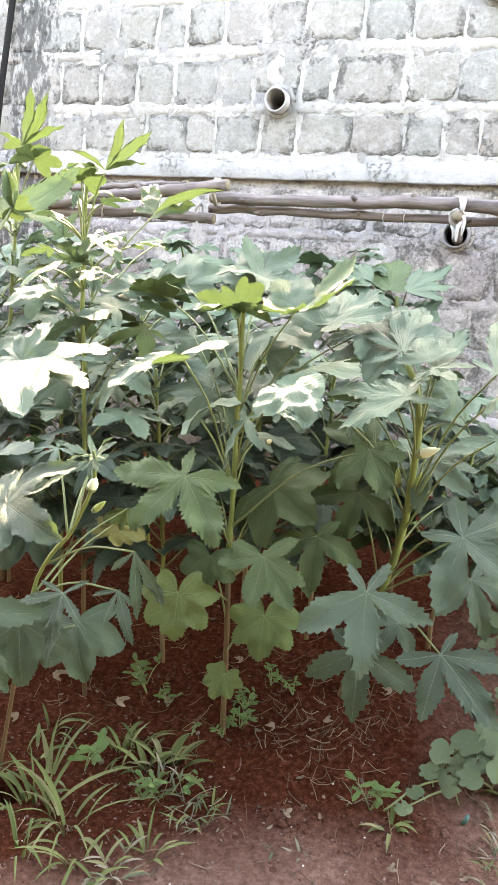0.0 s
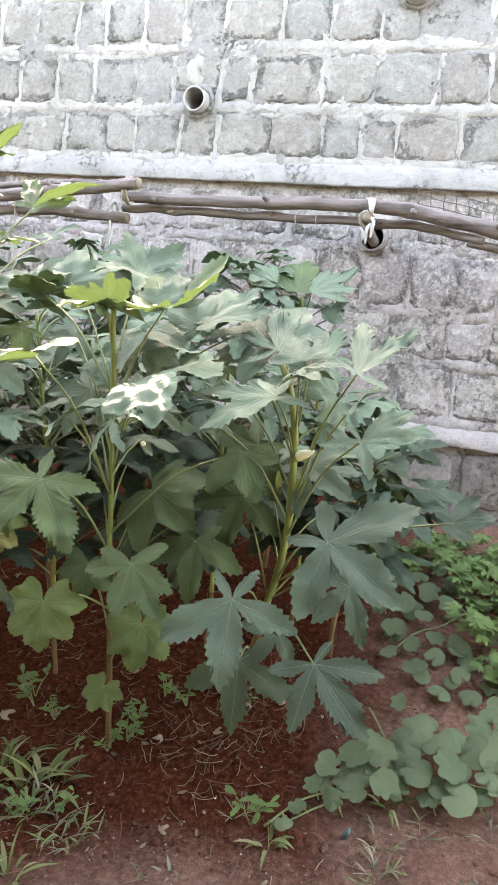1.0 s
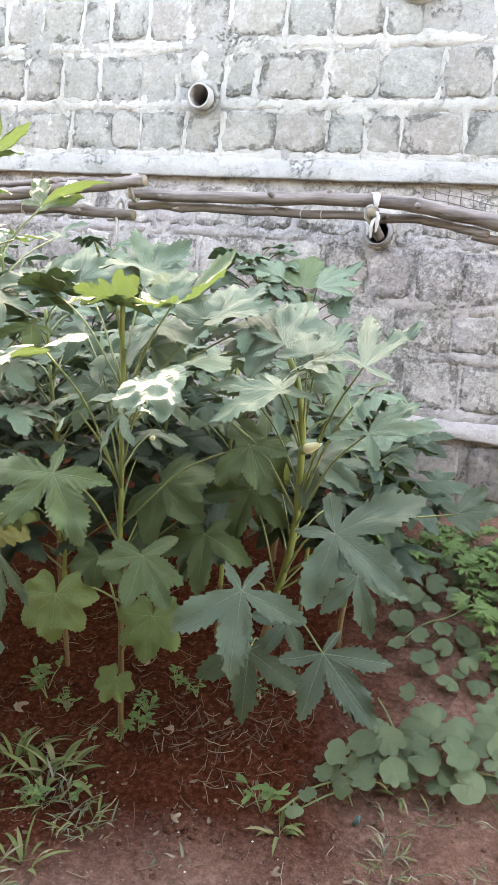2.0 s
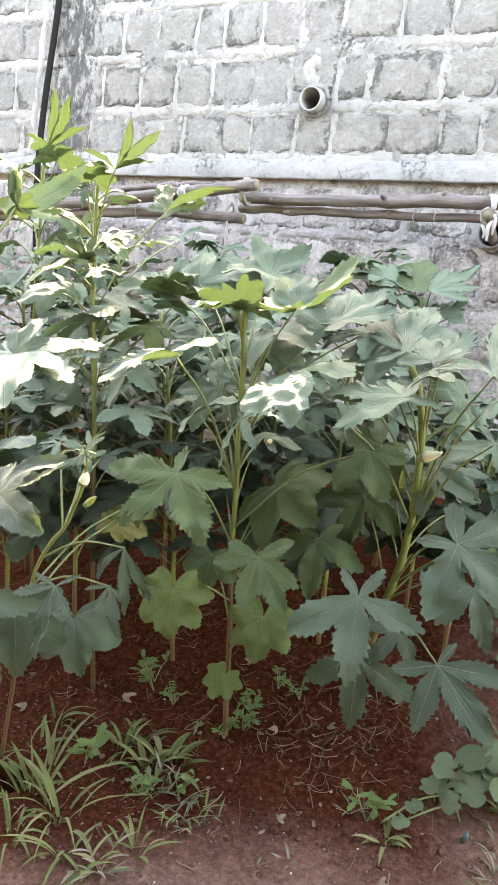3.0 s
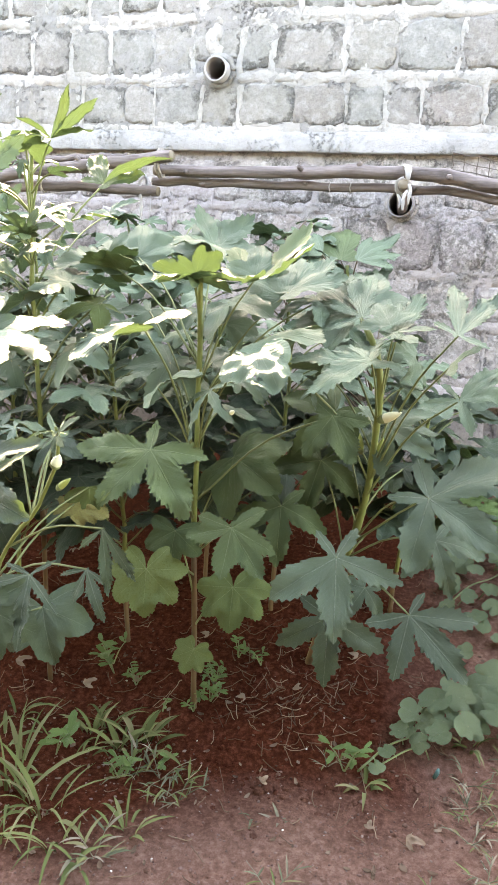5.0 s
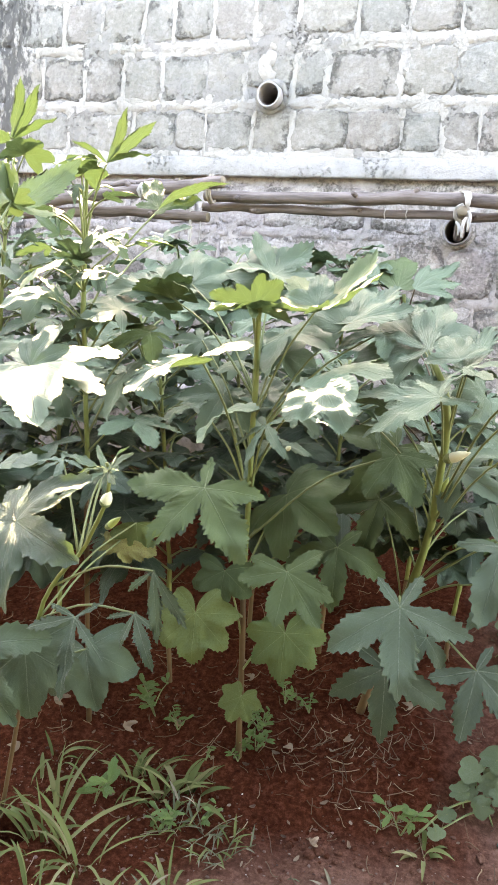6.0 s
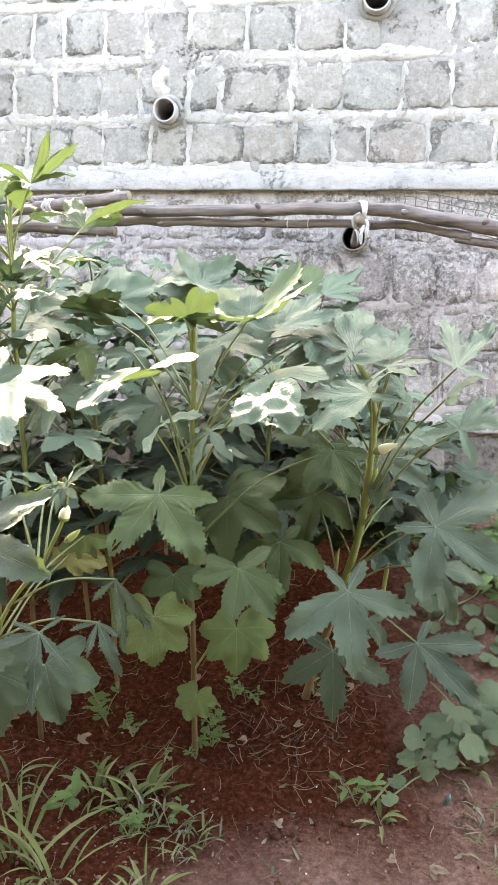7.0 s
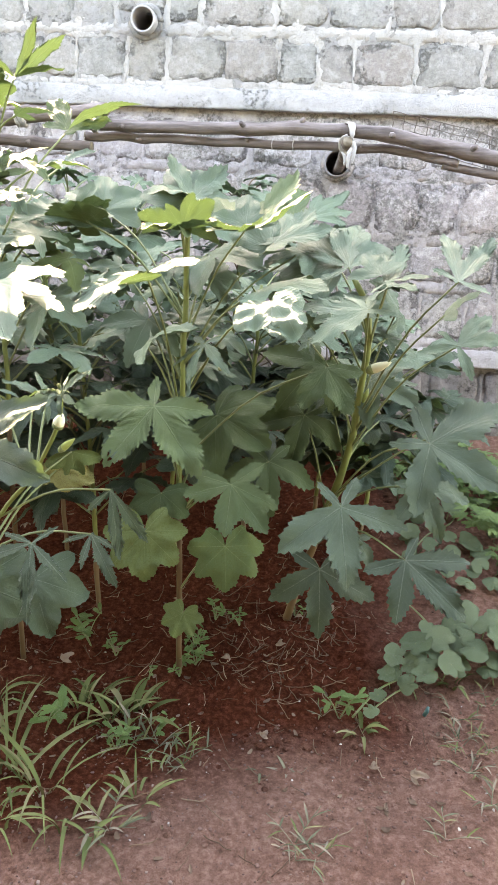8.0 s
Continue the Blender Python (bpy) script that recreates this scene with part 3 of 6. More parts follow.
EATEN = [(0.20, 0.60, 0.030), (0.25, 0.56, 0.032), (0.30, 0.51, 0.032), (0.24, 0.68, 0.028), (0.31, 0.62, 0.034), (0.38, 0.55, 0.026)]
blade_family("lance", {"p": M_LEAF_LIT, "y": M_YOUNG}, lobes=[(0, 1.0), (52, 0.55), (-48, 0.5)], wide=0.19, sinus=0.22, teeth=60)
blade_family("spear", {"p": M_LEAF_LIT, "y": M_YOUNG}, lobes=[(0, 1.0)], wide=0.105, sinus=0.05, teeth=40, tooth=0.012)
blade_family("flap", {"p": M_LEAF_LIT, "y": M_YOUNG}, lobes=[(0, 1.0)], wide=0.40, sinus=0.12, teeth=44)
blade_family("fan", {"p": M_LEAF_LIT}, lobes=[(0, 1.0), (46, 0.78), (-44, 0.72)], wide=0.30, sinus=0.42, teeth=60)
blade_family("three", {"g": M_LEAF, "p": M_LEAF_LIT, "y": M_YOUNG, "o": M_LOWLEAF}, lobes=THREE, wide=0.36, sinus=0.5, teeth=60)


def blade_pose(p, t, nrm, tip):
    p, t = Vector(p), Vector(t)
    d = (t - p)
    size = d.length
    y = d / size
    z = Vector(nrm)
    z = (z - y * z.dot(y)).normalized()
    x = y.cross(z)
    frame_ = Matrix((x, y, z)).transposed().to_4x4()
    lean = math.atan2(tip.z, tip.y)
    return Matrix.Translation(p) @ frame_ @ Matrix.Rotation(-lean, 4, 'X') @ Matrix.Scale(size / tip.length, 4)


class Okra:
    """One okra plant: stem, petioles, blades, buds and pods under one thing."""

    def __init__(self, line, r0, r1, label, group="okra bed", woody=0.35, seed=0):
        wav = lambda i, k: 0.0035 * noise.noise((i * 0.45, seed * 1.3, k))
        self.line = [q + Vector((wav(i, 0.2), wav(i, 5.2), 0)) for i, q in enumerate(smooth_line(line, 24))]
        self.ob = thing("okra_plant", self.line[0], label, "plant", group)
        self.rnd = random.Random(seed)
        n = len(self.line)
        radii = [(r0 + (r1 - r0) * i / (n - 1)) * (1.12 if i % 4 == 0 else 1.0) for i in range(n)]
        cut = max(2, int(n * woody))
        child("stem", mesh_from("okra_stem_green", *tube_data(self.line[cut - 1:], radii[cut - 1:], 9, 0.04, seed), M_STEM), self.ob)
        child("stem_base", mesh_from("okra_stem_base", *tube_data(self.line[:cut], radii[:cut], 9, 0.07, seed), M_STEM_OLD), self.ob, label="brown woody stem base")

    def at(self, z):
        return min(self.line, key=lambda p: abs(p.z - z))

    def leaf(self, p, t, nrm=(0.1, -0.6, 0.8), kind="deep", tag="g", shape=1, root=None, petiole=True, dark=False):
        # High leaves take the paler copy, their stronger light painted in.
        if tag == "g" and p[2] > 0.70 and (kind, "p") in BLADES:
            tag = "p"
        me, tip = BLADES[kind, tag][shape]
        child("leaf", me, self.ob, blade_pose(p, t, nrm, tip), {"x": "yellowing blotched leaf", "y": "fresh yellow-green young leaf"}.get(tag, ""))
        if petiole:
            self.stalk(p, root if root is not None else p[2] - 0.10, dark)

    def palm(self, p, t, nrm, lobes, tag, wide, sinus, root, seed, bites=(), dark=False):
        """A leaf with its own number, spread and length of lobes."""
        broad = sinus > 0.45
        me, tip = blade("okra_blade", LEAVES[tag], lobes, wide, sinus, droop=0.14, fold=0.10 if broad else 0.16, teeth=110 if bites else 76, seed=seed, ripple=0.10 if broad else 0.07, tooth=0.030 if broad else 0.024, blunt=(1.3, 0.75) if broad else (1.12, 0.9), bites=bites, rings=tuple(i / 14 for i in range(15)) if bites else RINGS)
        child("leaf", me, self.ob, blade_pose(p, t, nrm, tip), {"x": "yellowing blotched leaf", "y": "fresh yellow-green young leaf"}.get(tag, ""))
        self.stalk(p, root, dark)

    def stalk(self, p, root, dark):
        p = Vector(p)
        s = self.at(max(self.line[0].z + 0.03, min(root, self.line[-1].z)))
        mid = (s + p) / 2 + Vector((0, 0, 0.10 * (s - p).length))
        child("petiole", tube("okra_petiole", (s, mid, p), 0.0025, 0.0017, M_PETIOLE_RED if dark else M_PETIOLE, 8, 6), self.ob)

    def crown(self, n, z0, z1, size, reach, seed, tags="gggg", kinds=("deep", "broad", "open"), dark=False, face=0.3, side=None):
        """n leaves in a spiral from z0 to z1, longer petioles lower down."""
        rnd = random.Random(seed)
        turn = rnd.uniform(0, 6.28)
        for i in range(n):
            s = i / max(1, n - 1)
            z = z0 + (z1 - z0) * s
            root = self.at(z - 0.02)
            a = turn + 2.399 * i + rnd.uniform(-0.3, 0.3)
            if side is not None:
                a = side[0] + (2.399 * i % 6.283 / 6.283 - 0.5) * side[1]
            out = Vector((math.cos(a), math.sin(a), 0))
            ln = reach * (1 - 0.6 * s) * rnd.uniform(0.75, 1.2)
            p = root + out * ln * 0.85 + Vector((0, 0, ln * rnd.uniform(0.35, 0.8)))
            sz = size * (1 - 0.35 * s) * rnd.uniform(0.75, 1.2)
            droop = rnd.uniform(0.15, 0.75) - 0.5 * s
            t = p + (out + Vector((rnd.uniform(-0.4, 0.4), rnd.uniform(-0.4, 0.4), -droop))).normalized() * sz
            up = Vector((0, 0, 1)) + out * rnd.uniform(0.2, 0.8) + Vector((rnd.uniform(-0.3, 0.3), rnd.uniform(-0.3, 0.3) - face, 0))
            # Most leaves high up get the paler copy with the light painted in.
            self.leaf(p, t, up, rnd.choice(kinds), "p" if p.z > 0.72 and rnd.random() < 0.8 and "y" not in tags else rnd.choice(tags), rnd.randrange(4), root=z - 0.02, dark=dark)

    def bud(self, p, d, length, r, mat, name, label):
        d = Vector(d).normalized()
        p = Vector(p)
        prof = ((0.0, 0.45), (0.12, 0.8), (0.35, 1.0), (0.6, 0.85), (0.85, 0.45), (1.0, 0.08))
        bud = child(name, mesh_from("okra_" + name, *tube_data([p + d * length * s for s, _ in prof], [r * k for _, k in prof], 8), mat), self.ob, label=label)
        child("calyx", mesh_from("okra_calyx", *tube_data([p + d * length * s for s in (-0.06, 0.0, 0.12, 0.24)], [r * k for k in (0.4, 0.72, 0.98, 1.02)], 8), M_PETIOLE), bud, label="small green cup at its base")
# ---- the okra plants in front, each leaf at its place ----
a_plant = Okra([(0.029, 1.215, 0.022), (0.024, 1.21, 0.339), (0.025, 1.2, 0.538), (0.031, 1.19, 0.724), (0.035, 1.175, 0.907), (0.041, 1.165, 0.994)], 0.0062, 0.0046, "tall leafy okra plant with yellow-green top leaves", woody=0.3, seed=65)
a_plant.palm((0.032, 0.950, 0.713), (-0.030, 0.874, 0.628), (0.1, -0.78, 0.62), [(0, 1.0), (-70, 1.09), (55, 1.01), (147, 0.46), (-125, 0.77)], "m", 0.225, 0.12, 0.5, 1, bites=NIBBLED)
a_plant.palm((0.151, 1.050, 0.550), (0.224, 1.004, 0.480), (0.1, -0.78, 0.62), [(0, 1.0), (42, 0.88), (-28, 0.85), (115, 0.81), (145, 0.67), (-90, 0.67)], "m", 0.235, 0.14, 0.42, 8)
a_plant.palm((0.004, 1.000, 0.466), (0.009, 0.978, 0.378), (0.2, -0.95, 0.25), [(0, 1.0), (-46, 0.94), (44, 0.92), (-92, 0.88), (90, 0.84), (-138, 0.66), (136, 0.62)], "o", 0.36, 0.66, 0.36, 15)
a_plant.palm((0.132, 1.140, 0.384), (0.143, 1.085, 0.312), (0.1, -0.78, 0.62), [(0, 1.0), (-46, 0.94), (44, 0.92), (-92, 0.88), (90, 0.84), (-138, 0.66), (136, 0.62)], "o", 0.36, 0.66, 0.25, 22)
a_plant.palm((0.048, 1.150, 0.219), (0.034, 1.117, 0.180), (0.1, -0.78, 0.62), [(0, 1.0), (-46, 0.94), (44, 0.92), (-92, 0.88), (90, 0.84), (-138, 0.66), (136, 0.62)], "o", 0.36, 0.66, 0.16, 29)
a_plant.palm((0.304, 1.160, 0.753), (0.263, 1.103, 0.688), (0.1, -0.78, 0.62), [(0, 1.0), (-56, 1.07), (-118, 0.75), (100, 0.66)], "m", 0.28, 0.3, 0.52, 36)
a_plant.palm((0.033, 1.150, 0.987), (0.057, 1.119, 1.049), (0.1, 0.9, 0.42), [(0, 1.0), (93, 1.2), (-28, 1.2), (55, 0.74)], "y", 0.26, 0.28, 0.88, 43)
a_plant.leaf((-0.005, 1.17, 0.474), (-0.008, 1.15, 0.398), (0.15, -0.8, 0.55), "broad", "m", 1, 0.32)
a_plant.leaf((0.021, 0.940, 0.922), (0.102, 0.945, 0.946), (0.15, -0.25, 0.95), "flap", "p", 0, 0.62)
a_plant.leaf((-0.012, 0.900, 0.908), (0.052, 0.915, 0.924), (0.1, 0.6, 0.75), "flap", "y", 0, 0.62, petiole=False)
a_plant.leaf((0.010, 0.935, 0.926), (-0.067, 0.860, 0.869), (0.2, -0.28, 0.94), "flap", "p", 0, 0.62, petiole=False)
a_plant.palm((0.213, 0.950, 0.891), (0.263, 0.899, 0.843), (0.05, -0.66, 0.75), [(0, 1.0), (75, 0.89), (105, 0.67), (29, 0.78), (-45, 0.22)], "p", 0.5, 0.66, 0.66, 57, bites=EATEN)
a_plant.leaf((0.09, 1.08, 0.797), (0.07, 1.03, 0.71), (-0.5, -0.6, 0.6), "narrow", "g", 1, 0.6)
a_plant.leaf((0.182, 1.12, 0.892), (0.299, 1.05, 0.902), (0.0, -0.25, 1.0), "three", "p", 0, 0.74)
a_plant.leaf((0.204, 1.22, 0.541), (0.208, 1.18, 0.422), (0.15, -0.8, 0.55), "deep", "m", 1, 0.4)
a_plant.palm((-0.198, 1.300, 0.988), (-0.350, 1.286, 0.989), (0.05, -0.5, 0.86), [(0, 1.0), (80, 1.03), (33, 0.83), (141, 0.48)], "p", 0.24, 0.22, 0.82, 81)
a_plant.leaf((-0.207, 1.300, 0.993), (-0.186, 1.335, 1.063), (0.0, -0.2, 0.98), "three", "p", 0, 0.82, petiole=False)
a_plant.leaf((-0.207, 1.300, 0.993), (-0.132, 1.265, 1.030), (0.0, 0.35, 0.93), "three", "y", 1, 0.82, petiole=False)
a_plant.palm((-0.186, 1.285, 0.987), (-0.271, 1.283, 0.996), (0.05, 0.75, 0.66), [(0, 1.0), (-132, 0.87), (-84, 0.64)], "y", 0.36, 0.5, 0.82, 82)
a_plant.leaf((-0.053, 1.25, 0.808), (-0.084, 1.2, 0.717), (0.15, -0.8, 0.55), "deep", "p", 1, 0.6)
a_plant.leaf((0.091, 1.25, 0.622), (0.207, 1.2, 0.573), (0.15, -0.8, 0.55), "broad", "m", 1, 0.45)
a_plant.leaf((0.069, 1.25, 0.937), (0.183, 1.18, 0.922), (0, -0.5, 0.85), "deep", "p", 1, 0.78)
a_plant.leaf((0.24, 1.3, 0.949), (0.165, 1.25, 0.913), (0, -0.25, 1.0), "deep", "p", 1, 0.72)
a_plant.leaf((0.02, 1.15, 0.985), (-0.024, 1.08, 0.984), (0.0, 0.05, 1.0), "three", "y", 1, 0.86, petiole=False)
a_plant.leaf((0.031, 1.15, 0.982), (0.111, 1.1, 0.992), (0.0, 0.2, 1.0), "three", "y", 1, 0.88)
a_plant.leaf((0.146, 1.156, 0.991), (0.225, 1.25, 1.099), (0.0, 0.05, 1.0), "deep", "y", 4, 0.78)
a_plant.leaf((0.146, 1.15, 0.993), (0.085, 1.08, 1.002), (0.0, 0.05, 1.0), "three", "y", 4, 0.8, petiole=False)
a_plant.leaf((0.143, 1.17, 0.995), (0.139, 1.23, 1.049), (0.15, -0.8, 0.55), "three", "p", 0, 0.8, petiole=False)
a_plant.leaf((0.017, 1.32, 1.041), (0.074, 1.4, 1.11), (0.15, -0.8, 0.55), "deep", "p", 4, 0.86)
a_plant.leaf((0.017, 1.32, 1.041), (-0.054, 1.24, 1.043), (0.0, -0.25, 1.0), "three", "p", 1, 0.86, petiole=False)
a_plant.leaf((0.007, 1.33, 1.038), (-0.042, 1.4, 1.096), (0.15, -0.8, 0.55), "broad", "p", 0, 0.86, petiole=False)
a_plant.leaf((-0.18, 1.38, 1.008), (-0.199, 1.45, 1.077), (0.15, -0.8, 0.55), "broad", "p", 0, 0.8)
a_plant.palm((0.188, 1.250, 0.964), (0.299, 1.301, 0.988), (0.05, -0.5, 0.86), [(0, 1.0), (-36, 1.24), (-69, 1.05), (-137, 0.46)], "p", 0.24, 0.24, 0.74, 72)
a_plant.leaf((0.181, 1.25, 0.955), (0.097, 1.28, 0.983), (0.15, -0.8, 0.55), "three", "p", 0, 0.74, petiole=False)
a_plant.leaf((-0.011, 1.3, 0.913), (0.043, 1.26, 0.853), (0.15, -0.8, 0.55), "deep", "p", 1, 0.74)
a_plant.leaf((-0.128, 1.32, 0.9), (-0.159, 1.28, 0.84), (0.15, -0.8, 0.55), "deep", "p", 1, 0.7)
a_plant.leaf((-0.025, 1.12, 0.781), (0.077, 1.08, 0.823), (0.0, -0.25, 1.0), "three", "g", 1, 0.6)
b_plant = Okra([(0.251, 1.403, 0.066), (0.311, 1.36, 0.324), (0.36, 1.31, 0.522), (0.374, 1.27, 0.68), (0.375, 1.22, 0.839), (0.339, 1.24, 0.913)], 0.0092, 0.0055, "bushy okra plant with a cream flower bud", woody=0.25, seed=66)
b_plant.palm((0.348, 1.030, 0.533), (0.366, 0.941, 0.417), (0.1, -0.78, 0.62), [(0, 1.0), (56, 0.95), (-70, 0.85), (145, 0.46), (-151, 0.51)], "g", 0.205, 0.12, 0.36, 2)
b_plant.palm((0.481, 1.114, 0.402), (0.596, 1.058, 0.313), (0.1, -0.78, 0.62), [(0, 1.0), (55, 0.81), (-46, 0.81), (118, 0.55), (-107, 0.35)], "g", 0.19, 0.12, 0.34, 9)
b_plant.palm((0.492, 1.064, 0.651), (0.623, 1.028, 0.584), (0.1, -0.78, 0.62), [(0, 1.0), (70, 0.89), (-66, 1.11), (-139, 0.54), (148, 0.47)], "g", 0.225, 0.15, 0.42, 16)
b_plant.palm((0.523, 1.100, 0.817), (0.549, 1.063, 0.766), (0.1, -0.78, 0.62), [(0, 1.0), (-90, 1.46), (-121, 1.79), (100, 1.02), (165, 0.94)], "p", 0.15, 0.09, 0.56, 23)
b_plant.palm((0.508, 1.080, 0.926), (0.492, 1.204, 0.999), (0.05, -0.5, 0.86), [(0, 1.0), (34, 1.09), (-50, 0.36), (116, 0.39)], "p", 0.12, 0.07, 0.62, 30)
b_plant.palm((0.369, 1.120, 0.867), (0.276, 1.024, 0.817), (0.05, -0.5, 0.86), [(0, 1.0), (39, 0.99), (-129, 0.47), (97, 0.46), (150, 0.4)], "p", 0.17, 0.1, 0.72, 37)
b_plant.palm((0.676, 1.200, 0.673), (0.748, 1.221, 0.688), (0.1, -0.78, 0.62), [(0, 1.0), (49, 0.62), (-38, 0.94), (-133, 0.47)], "g", 0.25, 0.26, 0.42, 44)
b_plant.leaf((0.322, 1.18, 0.333), (0.329, 1.14, 0.196), (0.15, -0.8, 0.55), "open", "g", 0, 0.25)
b_plant.leaf((0.511, 1.22, 0.514), (0.555, 1.18, 0.412), (0.15, -0.8, 0.55), "open", "g", 1, 0.4)
b_plant.leaf((0.388, 1.2, 0.4), (0.349, 1.16, 0.339), (0.15, -0.8, 0.55), "deep", "g", 1, 0.3)
b_plant.leaf((0.266, 1.3, 0.622), (0.241, 1.26, 0.509), (0.15, -0.8, 0.55), "deep", "m", 1, 0.4)
b_plant.leaf((0.286, 1.32, 0.727), (0.206, 1.28, 0.629), (0.15, -0.8, 0.55), "deep", "m", 1, 0.5)
b_plant.leaf((0.398, 1.3, 0.704), (0.498, 1.26, 0.665), (0.15, -0.8, 0.55), "deep", "g", 1, 0.5)
b_plant.leaf((0.269, 1.12, 0.808), (0.282, 1.1, 0.774), (0.0, -0.25, 1.0), "narrow", "p", 1, 0.6)
b_plant.leaf((0.499, 1.12, 0.866), (0.551, 1.1, 0.909), (0.0, -0.25, 1.0), "three", "p", 0, 0.6)
b_plant.leaf((0.246, 1.32, 0.904), (0.189, 1.26, 0.876), (0, -0.5, 0.85), "deep", "p", 0, 0.72)
b_plant.leaf((0.336, 1.18, 0.852), (0.289, 1.24, 0.88), (0.15, -0.8, 0.55), "three", "p", 0, 0.72, petiole=False)
b_plant.leaf((0.34, 1.18, 0.853), (0.352, 1.24, 0.884), (0.15, -0.8, 0.55), "three", "p", 0, 0.72, petiole=False)
b_plant.palm((0.331, 1.250, 0.928), (0.336, 1.365, 0.994), (0.05, -0.5, 0.86), [(0, 1.0), (-21, 1.09), (-68, 0.77), (-129, 0.51), (44, 0.67)], "p", 0.115, 0.07, 0.78, 71)
b_plant.leaf((0.317, 1.27, 0.935), (0.233, 1.36, 0.971), (0.15, -0.8, 0.55), "broad", "p", 0, 0.78, petiole=False)
b_plant.palm((0.403, 1.200, 0.898), (0.439, 1.330, 0.971), (0.05, -0.5, 0.86), [(0, 1.0), (-79, 0.27), (62, 0.2), (-18, 0.7)], "p", 0.11, 0.07, 0.74, 73)
b_plant.leaf((0.39, 1.2, 0.921), (0.357, 1.26, 0.954), (0.15, -0.8, 0.55), "three", "p", 0, 0.74, petiole=False)
b_plant.leaf((0.398, 1.16, 0.899), (0.445, 1.1, 0.906), (0.0, -0.25, 1.0), "three", "p", 1, 0.74)
b_plant.leaf((0.398, 1.17, 0.911), (0.473, 1.14, 0.926), (0.0, -0.25, 1.0), "narrow", "p", 0, 0.74, petiole=False)
b_plant.leaf((0.266, 1.3, 0.807), (0.242, 1.22, 0.839), (0.0, -0.25, 1.0), "deep", "p", 1, 0.66)
b_plant.leaf((0.435, 1.3, 0.852), (0.383, 1.24, 0.865), (0.15, -0.8, 0.55), "broad", "p", 3, 0.62)
b_plant.leaf((0.278, 1.42, 0.949), (0.215, 1.46, 0.988), (0.15, -0.8, 0.55), "deep", "p", 1, 0.8)
c_plant = Okra([(-0.359, 0.92, -0.015), (-0.291, 0.91, 0.285), (-0.233, 0.9, 0.491), (-0.145, 0.88, 0.607), (-0.092, 0.865, 0.715), (-0.092, 0.86, 0.761)], 0.0046, 0.0026, "okra plant with narrow split leaves and a small flower bud", woody=0.3, seed=67)
c_plant.palm((-0.137, 0.838, 0.505), (-0.118, 0.760, 0.405), (0.1, -0.78, 0.62), [(0, 1.0), (-42, 0.69), (74, 0.64), (113, 0.41), (-127, 0.39)], "g", 0.1, 0.06, 0.42, 63)
c_plant.palm((-0.054, 0.880, 0.510), (0.002, 0.834, 0.443), (0.1, -0.78, 0.62), [(0, 1.0), (105, 0.5), (41, 0.62), (-31, 0.53)], "g", 0.1, 0.06, 0.46, 62)
c_plant.palm((-0.018, 0.870, 0.594), (0.045, 0.863, 0.511), (0.3, -0.9, 0.3), [(0, 1.0), (27, 1.11), (82, 0.49)], "g", 0.085, 0.05, 0.52, 61)
c_plant.leaf((-0.247, 0.86, 0.415), (-0.218, 0.83, 0.304), (0.15, -0.8, 0.55), "broad", "g", 0, 0.3)
c_plant.leaf((-0.185, 0.95, 0.378), (-0.146, 0.92, 0.279), (0.15, -0.8, 0.55), "broad", "g", 1, 0.3)
c_plant.palm((-0.191, 1.090, 0.534), (-0.151, 1.065, 0.496), (0.1, -0.78, 0.62), [(0, 1.0), (93, 0.96), (-41, 1.49), (150, 0.82), (-84, 0.83)], "x", 0.42, 0.6, 0.42, 64)
c_plant.leaf((-0.163, 1.1, 0.571), (-0.155, 1.1, 0.498), (0.3, -0.95, 0.2), "three", "o", 3, 0.45)
c_plant.leaf((-0.087, 0.85, 0.749), (-0.114, 0.84, 0.719), (0, -0.5, 0.85), "narrow", "g", 1, 0.66, petiole=False)
c_plant.leaf((-0.105, 0.850, 0.735), (-0.165, 0.810, 0.690), (0, -0.5, 0.85), "spear", "p", 1, 0.66, petiole=False)
c_plant.leaf((-0.084, 0.85, 0.746), (-0.036, 0.84, 0.79), (0, -0.5, 0.85), "narrow", "g", 1, 0.68, petiole=False)
c_plant.leaf((-0.094, 0.86, 0.752), (-0.143, 0.86, 0.738), (0.0, 0.2, 1.0), "narrow", "y", 1, 0.68, petiole=False)
c_plant.leaf((-0.147, 0.95, 0.711), (-0.215, 0.93, 0.744), (0, -0.5, 0.85), "narrow", "g", 1, 0.62)
c_plant.leaf((-0.258, 1.0, 0.708), (-0.307, 0.95, 0.663), (0.0, -0.25, 1.0), "narrow", "g", 1, 0.6)
c_plant.leaf((-0.234, 1.1, 0.658), (-0.149, 1.05, 0.646), (0, -0.5, 0.85), "deep", "g", 1, 0.6)
d_plant = Okra([(-0.327, 1.2, 0.018), (-0.328, 1.2, 0.511), (-0.328, 1.2, 0.707), (-0.331, 1.2, 0.891), (-0.333, 1.2, 1.032), (-0.333, 1.21, 1.199)], 0.0056, 0.0042, "tall okra plant with bright young top leaves", woody=0.3, seed=68)
d_plant.leaf((-0.288, 1.210, 1.229), (-0.234, 1.190, 1.323), (0.1, 0.9, 0.42), "spear", "y", 1, 1.08, petiole=True)
d_plant.leaf((-0.288, 1.210, 1.229), (-0.201, 1.240, 1.306), (-0.3, 0.85, 0.42), "spear", "y", 0, 1.08, petiole=False)
d_plant.leaf((-0.288, 1.210, 1.229), (-0.334, 1.160, 1.263), (0.2, 0.8, 0.55), "spear", "y", 1, 1.08, petiole=False)
